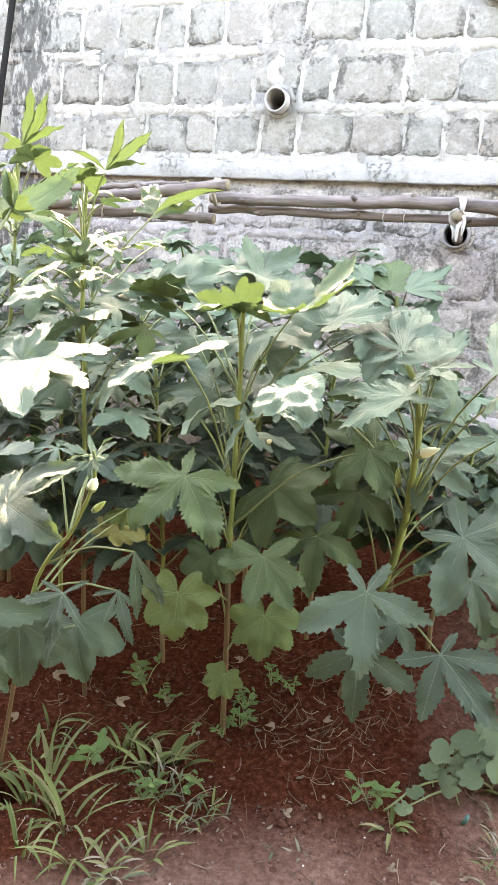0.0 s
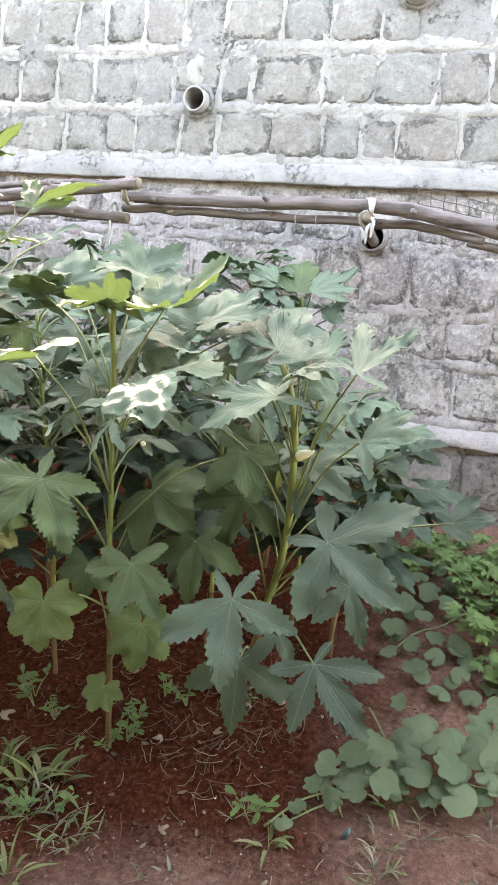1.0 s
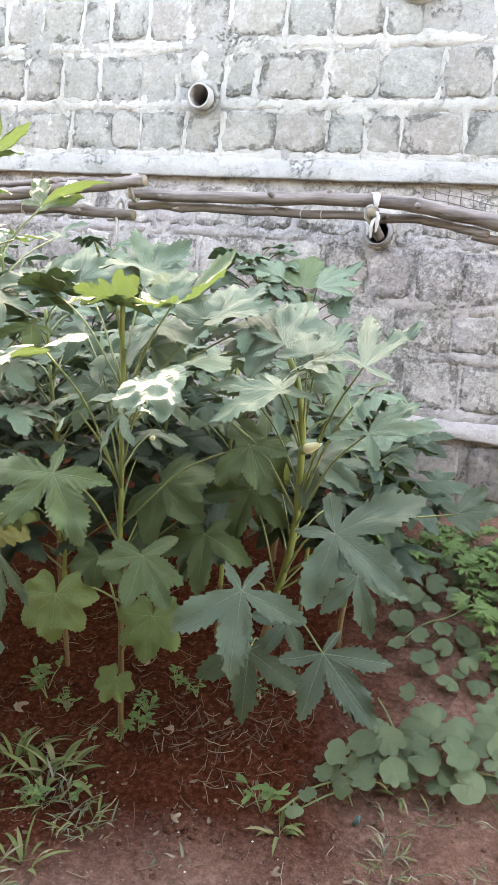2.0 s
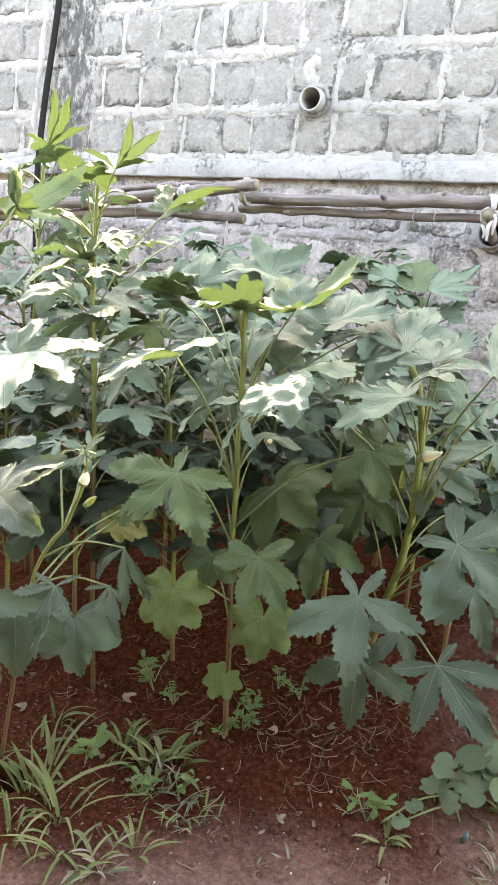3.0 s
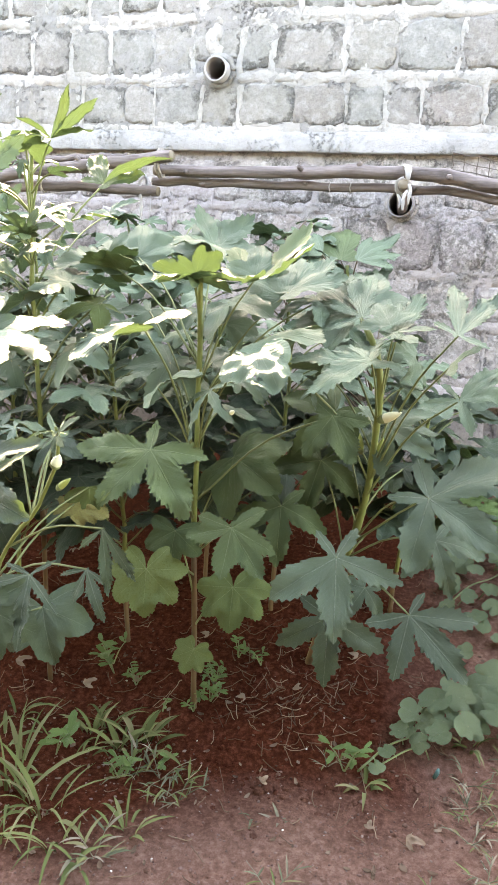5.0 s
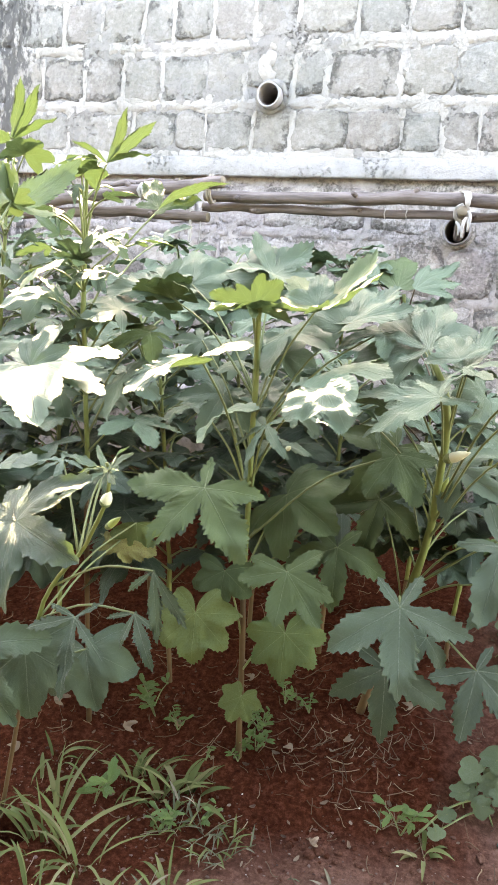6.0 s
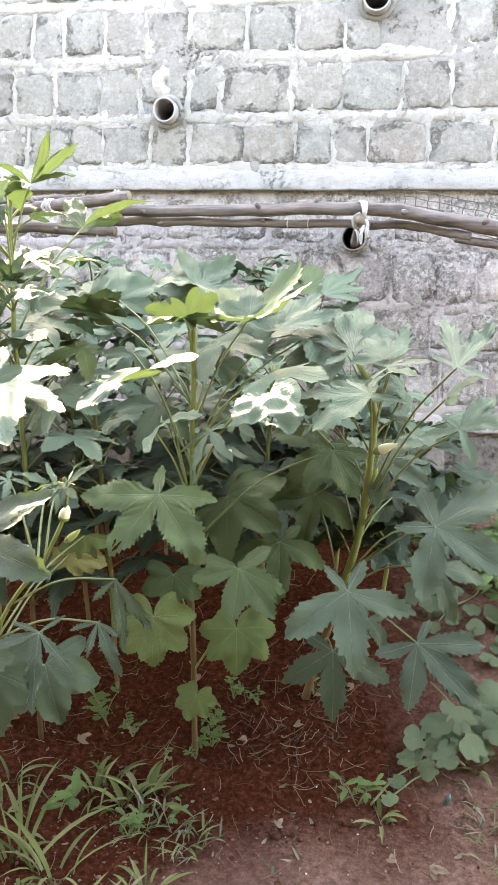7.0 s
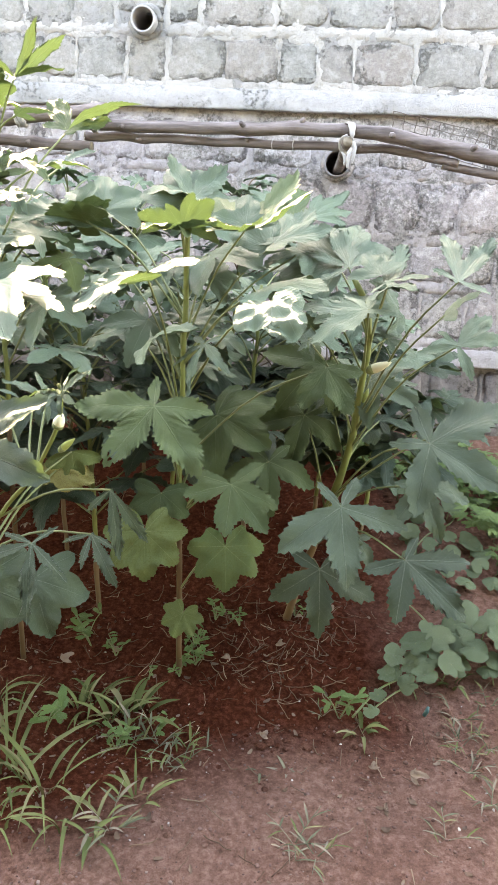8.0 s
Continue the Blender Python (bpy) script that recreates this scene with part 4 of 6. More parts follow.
d_plant.leaf((-0.288, 1.210, 1.229), (-0.191, 1.200, 1.244), (0.0, 0.5, 0.85), "spear", "y", 1, 1.08, petiole=False)
d_plant.leaf((-0.288, 1.210, 1.229), (-0.351, 1.240, 1.259), (0.1, 0.6, 0.8), "spear", "y", 0, 1.08, petiole=False)
d_plant.leaf((-0.288, 1.210, 1.229), (-0.287, 1.270, 1.280), (0, 0.8, 0.6), "spear", "y", 1, 1.08, petiole=False)
d_plant.palm((-0.227, 1.310, 1.154), (-0.154, 1.356, 1.177), (0.05, -0.75, 0.65), [(0, 1.0), (-134, 0.66), (-87, 1.33)], "m", 0.2, 0.2, 0.93, 10)
d_plant.leaf((-0.223, 1.300, 1.154), (-0.094, 1.360, 1.210), (0.1, 0.62, 0.78), "spear", "y", 2, 0.93, petiole=False)
d_plant.leaf((-0.288, 1.210, 1.229), (-0.345, 1.150, 1.225), (0.1, -0.5, 0.85), "lance", "y", 1, 1.08, petiole=False)
d_plant.leaf((-0.324, 1.18, 1.205), (-0.334, 1.1, 1.216), (0.0, 0.3, 0.95), "lance", "y", 1, 1.08)
d_plant.leaf((-0.332, 1.2, 1.207), (-0.3, 1.18, 1.24), (0.0, 0.45, 0.9), "broad", "y", 0, 1.1, petiole=False)
d_plant.leaf((-0.321, 1.16, 1.186), (-0.315, 1.14, 1.148), (0.15, -0.8, 0.55), "lance", "p", 1, 1.04)
d_plant.leaf((-0.448, 1.3, 1.099), (-0.485, 1.26, 1.133), (0.15, -0.8, 0.55), "lance", "p", 0, 0.98)
d_plant.leaf((-0.448, 1.3, 1.099), (-0.412, 1.3, 1.152), (0.15, -0.8, 0.55), "lance", "p", 0, 0.98, petiole=False)
d_plant.leaf((-0.298, 1.13, 1.048), (-0.342, 1.0, 0.993), (0.0, 0.2, 1.0), "lance", "y", 2, 0.98)
d_plant.leaf((-0.298, 1.13, 1.048), (-0.292, 1.04, 1.089), (0, -0.5, 0.85), "lance", "p", 1, 0.98, petiole=False)
d_plant.leaf((-0.298, 1.13, 1.048), (-0.266, 1.12, 1.099), (0.15, -0.8, 0.55), "lance", "p", 0, 0.98, petiole=False)
d_plant.leaf((-0.298, 1.13, 1.048), (-0.225, 1.22, 1.114), (0.0, 0.05, 1.0), "lance", "y", 2, 0.98, petiole=False)
d_plant.leaf((-0.306, 1.5, 1.102), (-0.237, 1.52, 1.134), (0, -0.5, 0.85), "lance", "p", 1, 0.9)
d_plant.leaf((-0.306, 1.5, 1.102), (-0.362, 1.45, 1.082), (0, -0.5, 0.85), "lance", "p", 1, 0.9, petiole=False)
d_plant.leaf((-0.402, 1.22, 0.973), (-0.441, 1.2, 1.016), (0.0, -0.3, 0.95), "deep", "p", 1, 0.85)
d_plant.leaf((-0.262, 1.22, 0.959), (-0.381, 1.25, 0.961), (0.0, -0.3, 0.95), "deep", "p", 1, 0.85)
d_plant.leaf((-0.364, 1.22, 0.918), (-0.228, 1.12, 0.947), (0.0, -0.25, 1.0), "deep", "p", 1, 0.8)
d_plant.leaf((-0.248, 1.22, 0.836), (-0.146, 1.16, 0.8), (0.15, -0.8, 0.55), "deep", "p", 1, 0.7)
d_plant.leaf((-0.405, 1.22, 0.786), (-0.462, 1.18, 0.727), (0.15, -0.8, 0.55), "deep", "g", 1, 0.65)
d_plant.leaf((-0.214, 1.25, 0.916), (-0.278, 1.18, 0.873), (0, -0.5, 0.85), "deep", "o", 1, 0.72)
e_plant = Okra([(-0.802, 1.5, 0.089), (-0.756, 1.48, 0.672), (-0.714, 1.46, 0.977), (-0.706, 1.49, 1.303)], 0.0055, 0.0042, "tall okra plant close to the end of the bed", woody=0.3, seed=69)
e_plant.leaf((-0.701, 1.49, 1.307), (-0.602, 1.47, 1.428), (0.1, 0.9, 0.42), "spear", "y", 1, 1.2)
e_plant.leaf((-0.701, 1.49, 1.307), (-0.640, 1.45, 1.440), (0.3, 0.8, 0.42), "spear", "y", 0, 1.2, petiole=False)
e_plant.leaf((-0.701, 1.49, 1.307), (-0.580, 1.50, 1.360), (0.0, 0.6, 0.8), "spear", "y", 1, 1.2, petiole=False)
e_plant.leaf((-0.712, 1.5, 1.308), (-0.733, 1.45, 1.336), (0.0, 0.3, 0.95), "three", "y", 1, 1.2, petiole=False)
e_plant.leaf((-0.635, 1.45, 1.273), (-0.572, 1.42, 1.299), (0.0, 0.3, 0.95), "broad", "y", 1, 1.15)
e_plant.leaf((-0.685, 1.45, 1.265), (-0.696, 1.38, 1.244), (0.0, 0.2, 1.0), "three", "y", 1, 1.1)
e_plant.leaf((-0.638, 1.45, 1.093), (-0.521, 1.4, 1.123), (0, -0.5, 0.85), "deep", "p", 1, 1.0)
e_plant.leaf((-0.708, 1.45, 1.02), (-0.603, 1.4, 0.986), (0, -0.5, 0.85), "deep", "p", 1, 0.95)
e_plant.leaf((-0.626, 1.5, 0.898), (-0.691, 1.4, 0.855), (0, -0.5, 0.85), "deep", "p", 1, 0.9)
f_plant = Okra([(0.153, 1.92, 0.192), (0.188, 1.91, 0.629), (0.215, 1.9, 0.87), (0.201, 1.9, 0.996)], 0.008, 0.0045, "okra plant with dark petioles close to the wall", woody=0.5, seed=70)
f_plant.palm((0.183, 1.900, 1.010), (0.179, 2.039, 1.092), (0.1, -0.5, 0.86), [(0, 1.0), (-77, 0.64), (-30, 0.76)], "y", 0.3, 0.35, 0.92, 4, dark=True)
f_plant.palm((0.231, 1.880, 1.011), (0.330, 1.996, 1.086), (0.1, -0.6, 0.8), [(0, 1.0), (30, 0.74), (-25, 0.68), (57, 0.6)], "p", 0.14, 0.12, 0.92, 11, dark=True)
f_plant.palm((0.138, 1.860, 1.022), (-0.006, 1.870, 1.048), (0.1, -0.6, 0.8), [(0, 1.0), (33, 0.96), (59, 0.73), (-27, 0.46)], "p", 0.15, 0.12, 0.88, 18, dark=True)
f_plant.leaf((0.28, 1.88, 0.945), (0.325, 1.9, 1.001), (0.05, -0.35, 0.95), "three", "p", 0, 0.88, dark=True)
f_plant.leaf((0.216, 1.86, 0.918), (0.285, 1.82, 0.899), (0.05, -0.35, 0.95), "deep", "p", 1, 0.8, dark=True)
f_plant.leaf((0.106, 1.84, 0.849), (0.043, 1.8, 0.801), (0.05, -0.35, 0.95), "deep", "p", 1, 0.75, dark=True)
f_plant.leaf((0.23, 1.84, 0.833), (0.202, 1.8, 0.76), (0.05, -0.35, 0.95), "deep", "p", 3, 0.7, dark=True)
g_plant = Okra([(-0.466, 0.9, -0.015), (-0.434, 0.89, 0.274), (-0.401, 0.88, 0.562), (-0.374, 0.87, 0.769), (-0.354, 0.87, 0.956), (-0.349, 0.88, 1.077)], 0.006, 0.0045, "okra plant whose broad leaves hang over the bed", woody=0.3, seed=71)
g_plant.leaf((-0.185, 0.76, 0.685), (-0.051, 0.71, 0.664), (0.1, -0.86, 0.5), "deep", "g", 1, 0.55)
g_plant.leaf((-0.185, 0.76, 0.685), (-0.157, 0.68, 0.611), (0.1, -0.86, 0.5), "three", "g", 1, 0.55, petiole=False)
g_plant.leaf((-0.185, 0.76, 0.685), (-0.231, 0.84, 0.711), (0.1, -0.86, 0.5), "three", "g", 1, 0.55, petiole=False)
g_plant.leaf((-0.176, 0.79, 0.909), (-0.077, 0.66, 0.86), (0.0, -0.25, 1.0), "fan", "p", 1, 0.72)
g_plant.leaf((-0.182, 0.8, 0.907), (-0.098, 0.92, 0.92), (0.0, -0.25, 1.0), "deep", "p", 0, 0.72, petiole=False)
g_plant.leaf((-0.182, 0.8, 0.907), (-0.168, 0.86, 0.965), (0, -0.5, 0.85), "fan", "p", 1, 0.72, petiole=False)
g_plant.leaf((-0.182, 0.8, 0.907), (-0.228, 0.76, 0.889), (0.0, -0.25, 1.0), "fan", "p", 1, 0.72, petiole=False)
g_plant.leaf((-0.328, 0.97, 1.139), (-0.286, 1.12, 1.228), (0.15, 0.9, 0.42), "lance", "y", 2, 0.95)
g_plant.leaf((-0.328, 0.97, 1.142), (-0.303, 1.0, 1.139), (0.15, 0.9, 0.42), "broad", "y", 0, 0.95, petiole=False)
g_plant.leaf((-0.335, 0.98, 1.142), (-0.371, 1.0, 1.204), (0.15, 0.9, 0.42), "broad", "y", 1, 0.95, petiole=False)
g_plant.leaf((-0.308, 0.8, 0.431), (-0.211, 0.78, 0.323), (0.15, -0.8, 0.55), "deep", "g", 1, 0.25)
g_plant.leaf((-0.427, 1.0, 0.647), (-0.272, 0.95, 0.714), (0.0, -0.25, 1.0), "deep", "g", 1, 0.6)
g_plant.leaf((-0.427, 1.0, 0.647), (-0.31, 0.95, 0.551), (0.15, -0.8, 0.55), "deep", "g", 1, 0.45)
b_plant.bud((0.383, 1.225, 0.738), (0.031, -0.01, 0.017), 0.050, 0.0098, M_BUD, "bud", "cream flower bud")
b_plant.bud((0.348, 1.28, 0.654), (-0.1, -0.1, 1), 0.042, 0.007, M_POD, "pod", "")
b_plant.bud((0.379, 1.28, 0.653), (0.3, -0.1, 1), 0.042, 0.007, M_POD, "pod", "")
c_plant.bud((-0.100, 0.865, 0.690), (0.45, 0, 1), 0.026, 0.0095, M_BUD, "bud", "cream flower bud")
c_plant.bud((-0.098, 0.87, 0.652), (0.8, -0.1, 0.7), 0.035, 0.006, M_POD, "pod", "")
a_plant.bud((0.104, 1.17, 0.734), (0.5, -0.3, 0.4), 0.014, 0.005, M_BUD, "bud", "dry cream flower bud")
# ---- okra plants behind, in the second row near the wall ----
BACK = [
    (0.0, 1.97, 1.08, 0.05, 12), (-0.22, 1.88, 1.05, -0.03, 13), (-0.48, 1.97, 1.06, 0.02, 14),
    (-0.68, 1.80, 1.06, 0.0, 15), (-0.95, 1.90, 1.08, 0.03, 16), (0.30, 1.70, 0.82, 0.02, 17), (-0.08, 1.60, 0.90, 0.03, 18), (-0.36, 1.58, 0.92, -0.03, 19),
    (-0.78, 1.50, 0.95, 0.0, 20), (-0.20, 1.36, 0.82, -0.03, 21), (-0.48, 1.32, 0.84, 0.02, 22), (-1.15, 1.70, 1.05, 0.0, 23), (0.12, 1.55, 0.86, 0.02, 24),
]
BACK += [(-0.62, 1.22, 0.72, 0.04, 25), (-0.86, 1.24, 0.80, 0.02, 26), (0.42, 1.62, 0.70, 0.05, 27)]
for x, y, top, lean, seed in BACK:
    z = ground_z(x, y) - 0.01
    p = Okra([(x, y, z), (x + lean * 0.4, y, z + (top - z) * 0.5), (x + lean, y - 0.02, top)], 0.0062, 0.004, "okra plant in the back row by the wall" if y > 1.65 else "leafy okra plant in the middle of the bed", woody=0.25, seed=seed)
    p.crown(32, z + 0.27, top, 0.125, 0.22, seed * 7, tags="gggg", dark=seed in (12, 17), face=0.22)
# denser tops
    if seed in (11, 12, 13, 14, 16):
        p.crown(11, top - 0.16, top + 0.01, 0.105, 0.13, seed * 5, tags="ggggg", dark=seed == 12, face=0.25)
# leaves further in on the plants in front
f_plant.crown(9, 0.5, 0.95, 0.12, 0.16, 31, tags="ggg", dark=True, face=0.25)
a_plant.crown(12, 0.42, 0.86, 0.115, 0.17, 5, tags="gggm", side=(1.7, 2.0), kinds=("deep", "broad"))
b_plant.crown(11, 0.40, 0.86, 0.12, 0.15, 8, tags="gggg", side=(1.6, 1.9))
d_plant.crown(12, 0.45, 1.12, 0.12, 0.17, 9, tags="ggggp")
e_plant.crown(14, 0.45, 1.25, 0.12, 0.18, 10, tags="gggyy")
d_plant.crown(11, 0.98, 1.20, 0.10, 0.12, 71, tags="yyyp", kinds=("spear", "lance"), face=-0.3)
e_plant.crown(12, 0.98, 1.30, 0.10, 0.12, 72, tags="yyyp", kinds=("spear", "lance"), face=-0.3)
# ---- drain pipes that come out of the wall ----
def drain_pipe(x, z, out, dia, label, seed):
    ob = thing("drain_pipe", (x, wall_y(z) - out, z), label, "pipe", "drain pipes of the wall")
    v, f, n = [], [], 28
    for d, r in ((0.05, 1.0), (-out + 0.003, 1.0), (-out, 0.985), (-out, 0.86), (-out + 0.004, 0.84)):
        for k in range(n):
            a = 2 * math.pi * k / n
            rr = dia / 2 * r * (1 + 0.012 * math.sin(a * 3 + seed))
            v.append((x + rr * math.cos(a), wall_y(z) + d, z + rr * math.sin(a)))
    for j in range(4):
        for k in range(n):
            a, b = j * n + k, j * n + (k + 1) % n
            f.append((a, b, b + n, a + n))
    pipe = child("pipe", mesh_from("drain_pipe", v, f, M_PIPE if z > 1.3 else M_PIPE_OLD), ob)
    c = Vector((x, wall_y(z), z))
    ring = [c + Vector((math.cos(a) * (dia / 2 + (0.007 if z > 1.3 else 0.003)), -0.004, math.sin(a) * (dia / 2 + (0.007 if z > 1.3 else 0.003)))) for a in (2 * math.pi * k / 40 for k in range(41))]
    child("collar", mesh_from("drain_collar", *tube_data(ring, [(0.011 if z > 1.3 else 0.010) * (1 + 0.35 * noise.noise((k * 0.5, seed, 0))) for k in range(41)], 7, 0.15, int(seed)), M_MORTAR if z > 1.3 else M_MORTAR_LOW), ob, label="mortar packed round the pipe")
    child("bore", mesh_from("drain_bore", *tube_data([c + Vector((0, d, 0)) for d in (-out + 0.004, 0.05, 0.19)], [dia / 2 * 0.84] * 3, n, cap=False), M_DRAIN), pipe, label="dirty dark inside of the pipe")
    child("plug", mesh_from("drain_plug", *tube_data([c + Vector((0, d, 0)) for d in (0.18, 0.20)], [dia / 2 * 0.84] * 2, n), M_DRAIN), pipe, label="silt deep in the pipe")
    return ob


drain_pipe(-0.376, 1.599, 0.055, 0.081, "short grey plastic drain pipe set in the stone wall", 1.0)
drain_pipe(0.288, 1.180, 0.07, 0.088, "grey plastic drain pipe holding a wooden stick", 2.0)
drain_pipe(0.325, 1.935, 0.055, 0.090, "grey plastic drain pipe high in the stone wall", 3.0)


# ---- poles tied in front of the wall ----
def pole(points, r0, r1, label, seed, knots):
    rnd = random.Random(seed)
    ob = thing("wooden_pole", points[0], label, "pole", "poles tied along the wall")
    line = smooth_line(points, 40)
    radii = [(r0 + (r1 - r0) * i / 39) * (1 + 0.05 * noise.noise((i * 0.5, seed, 0))) for i in range(40)]
    for k in knots:
        i = int(k * 39)
        radii[i] *= 1.16
    line = [p + Vector((0, noise.noise((i * 0.3, seed, 2)) * 0.006, noise.noise((i * 0.35, seed, 1)) * 0.006)) for i, p in enumerate(line)]
    shaft = child("shaft", mesh_from("pole_shaft", *tube_data(line, radii, 12, 0.03, seed), M_BARK), ob)
    for e, nx in ((0, 1), (39, 38)):
        d = (line[e] - line[nx]).normalized()
        child("cut_end", mesh_from("pole_cut_end", *tube_data([line[e] - d * 0.001, line[e] + d * 0.004], [radii[e] * 0.97, radii[e] * 0.9], 12), M_CUT), shaft, label="pale sawn end")
    for k in knots:
        i = int(k * 39)
        a = rnd.uniform(-0.6, 1.2)
        d = Vector((0.5 * rnd.choice((-1, 1)), -math.cos(a), math.sin(a))).normalized()
        b = line[i] + d * radii[i] * 0.7
        child("branch_stub", mesh_from("pole_stub", *tube_data([b, b + d * 0.012, b + d * rnd.uniform(0.014, 0.026)], [radii[i] * 0.45, radii[i] * 0.34, radii[i] * 0.28], 7), M_BARK), shaft)
    return ob


pole([(-0.463, 2.146, 1.247), (-0.155, 2.156, 1.247), (0.155, 2.156, 1.255), (0.410, 2.146, 1.249), (0.671, 2.146, 1.206), (1.277, 2.146, 1.120)], 0.0165, 0.022, "long grey-brown wooden pole with knots", 3, (0.10, 0.33, 0.42, 0.62, 0.8))
pole([(-0.479, 2.172, 1.216), (-0.228, 2.177, 1.216), (0.041, 2.183, 1.213), (0.416, 2.177, 1.210), (0.635, 2.156, 1.178)], 0.0135, 0.0125, "thin grey-brown wooden pole", 4, (0.2, 0.5, 0.7))
pole([(0.598, 2.162, 1.172), (0.911, 2.156, 1.125), (1.329, 2.156, 1.068)], 0.012, 0.014, "thin grey-brown wooden pole", 8, (0.4,))
pole([(-1.858, 2.156, 1.156), (-1.133, 2.136, 1.208), (-0.728, 2.115, 1.249), (-0.385, 2.083, 1.283)], 0.021, 0.0185, "thick grey-brown wooden pole with sawn end", 5, (0.25, 0.7))
pole([(-1.858, 2.177, 1.130), (-1.134, 2.156, 1.174), (-0.761, 2.156, 1.193), (-0.458, 2.151, 1.183)], 0.017, 0.0165, "grey-brown wooden pole lashed along the wall", 6, (0.3, 0.8))
pole([(-1.022, 2.198, 1.264), (-0.719, 2.198, 1.287), (-0.573, 2.188, 1.288)], 0.010, 0.011, "short reddish wooden stick", 7, (0.5,))
# the stick that leans out of the drain pipe and carries the poles
stick = thing("support_stick", (0.291, 2.46, 1.165), "stub of wood wedged in the drain pipe", "stick")
child("shaft", tube("stick_shaft", [(0.291, 2.46, 1.160), (0.304, 2.25, 1.185), (0.313, 2.122, 1.222)], 0.0165, 0.0150, M_BARK, 12, 12, 0.04, 3), stick)
child("cut_end", mesh_from("stick_end", *tube_data([(0.313, 2.123, 1.222), (0.314, 2.117, 1.224)], [0.0148, 0.0138], 14), M_CUT), stick, label="pale sawn end")


# ---- rags and twine that hold the poles ----
def rag_loop(centre, rx, rz, width, turns, label, seed, mat, tails=()):
    rnd = random.Random(seed)
    c = Vector(centre)
    ob = thing("rag_tie", c, label, "tie", "ties on the poles")
    for k in range(turns):
        x = (k - (turns - 1) / 2) * width * 0.85
        n = 22
        line = [c + Vector((x + width * (rnd.uniform(-0.15, 0.15) + 0.2 * math.sin(i)), rx * math.cos(2 * math.pi * i / n), rz * math.sin(2 * math.pi * i / n))) for i in range(n + 1)]
        rad = [width * 0.42 * rnd.uniform(0.75, 1.2) for _ in line]
        child("wrap", mesh_from("rag_wrap", *tube_data(line, rad, 6, 0.18, seed + k, False), mat), ob)
    for k, (dx, ln, w) in enumerate(tails):
        top = c + Vector((dx, -rx - w * 0.8, -rz * 0.2))
        line = smooth_line([top + Vector((0, 0.01, 0.01)), top, top + Vector((rnd.uniform(-0.006, 0.006), -0.004, -ln * 0.5)), top + Vector((rnd.uniform(-0.01, 0.01), 0, -ln))], 10)
        child("tail", mesh_from("rag_tail", *tube_data(line, [w * rnd.uniform(0.7, 1.2) for _ in line], 6, 0.25, seed + 9 + k), mat), ob)
    return ob


def cloth_strip(name, points, widths, n, seed, mat, parent):
    """A crumpled band of cloth: flat oval section, its width across the line."""
    line = smooth_line(points, n)
    v, f, k = [], [], 8
    for i, p in enumerate(line):
        d = (line[min(i + 1, n - 1)] - line[max(i - 1, 0)]).normalized()
        side = Vector((1, 0.25 * noise.noise((i * 0.4, seed, 5)), 0.5 * noise.noise((i * 0.3, seed, 0))))
        side = (side - d * side.dot(d)).normalized()
        nrm = side.cross(d)
        s = i / (n - 1) * (len(widths) - 1)
        w = widths[int(s)] + (widths[min(int(s) + 1, len(widths) - 1)] - widths[int(s)]) * (s - int(s))
        for q in range(k):
            a = 2 * math.pi * q / k
            fold = 0.28 * w * noise.noise((math.cos(a) * 2.2, i * 0.55, seed + 3.3))
            v.append(p + side * math.cos(a) * w * (1 + 0.25 * noise.noise((i * 0.8, q, seed))) + nrm * (math.sin(a) * 0.0022 + fold))
    for i in range(n - 1):
        for q in range(k):
            f.append((i * k + q, i * k + (q + 1) % k, (i + 1) * k + (q + 1) % k, (i + 1) * k + q))
    f += [tuple(range(k))[::-1], tuple((n - 1) * k + q for q in range(k))]
    child(name, mesh_from("rag_strip", v, f, mat), parent)


knot = thing("rag_tie", (0.307, 2.115, 1.245), "torn white rag knotted around stick and poles", "tie", "ties on the poles")
cloth_strip("wrap", [(0.305, 2.183, 1.235), (0.309, 2.175, 1.266), (0.313, 2.146, 1.275), (0.324, 2.117, 1.266), (0.326, 2.110, 1.235)], (0.006, 0.009, 0.011, 0.012, 0.010, 0.006), 18, 1.3, M_CLOTH, knot)
# wound round the end of the stick
loop = [(0.313 + 0.018 * math.cos(a), 2.135 - 0.010 * math.sin(a), 1.216 + 0.020 * math.sin(a)) for a in (0.4 + k * 0.66 for k in range(10))]
cloth_strip("wrap", loop, (0.006, 0.008, 0.007, 0.009, 0.006), 26, 4.1, M_CLOTH, knot)
cloth_strip("tail", [(0.330, 2.106, 1.222), (0.337, 2.100, 1.208), (0.335, 2.097, 1.190), (0.333, 2.098, 1.166)], (0.004, 0.0045, 0.006, 0.002), 18, 7.7, M_CLOTH, knot)
cloth_strip("tail", [(0.326, 2.112, 1.205), (0.322, 2.100, 1.192), (0.319, 2.097, 1.175), (0.320, 2.100, 1.150)], (0.004, 0.006, 0.005, 0.006, 0.003), 18, 9.2, M_CLOTH, knot)
cloth_strip("tail", [(0.300, 2.110, 1.193), (0.310, 2.106, 1.178), (0.309, 2.104, 1.156)], (0.003, 0.005, 0.002), 12, 2.6, M_CLOTH, knot)
rag_loop((-0.656, 2.115, 1.254), 0.020, 0.022, 0.013, 3, "white rag wound round a wooden pole", 2, M_CLOTH)
rag_loop((-0.432, 2.115, 1.264), 0.034, 0.040, 0.010, 2, "pale twine lashing two poles together", 3, M_TWINE)
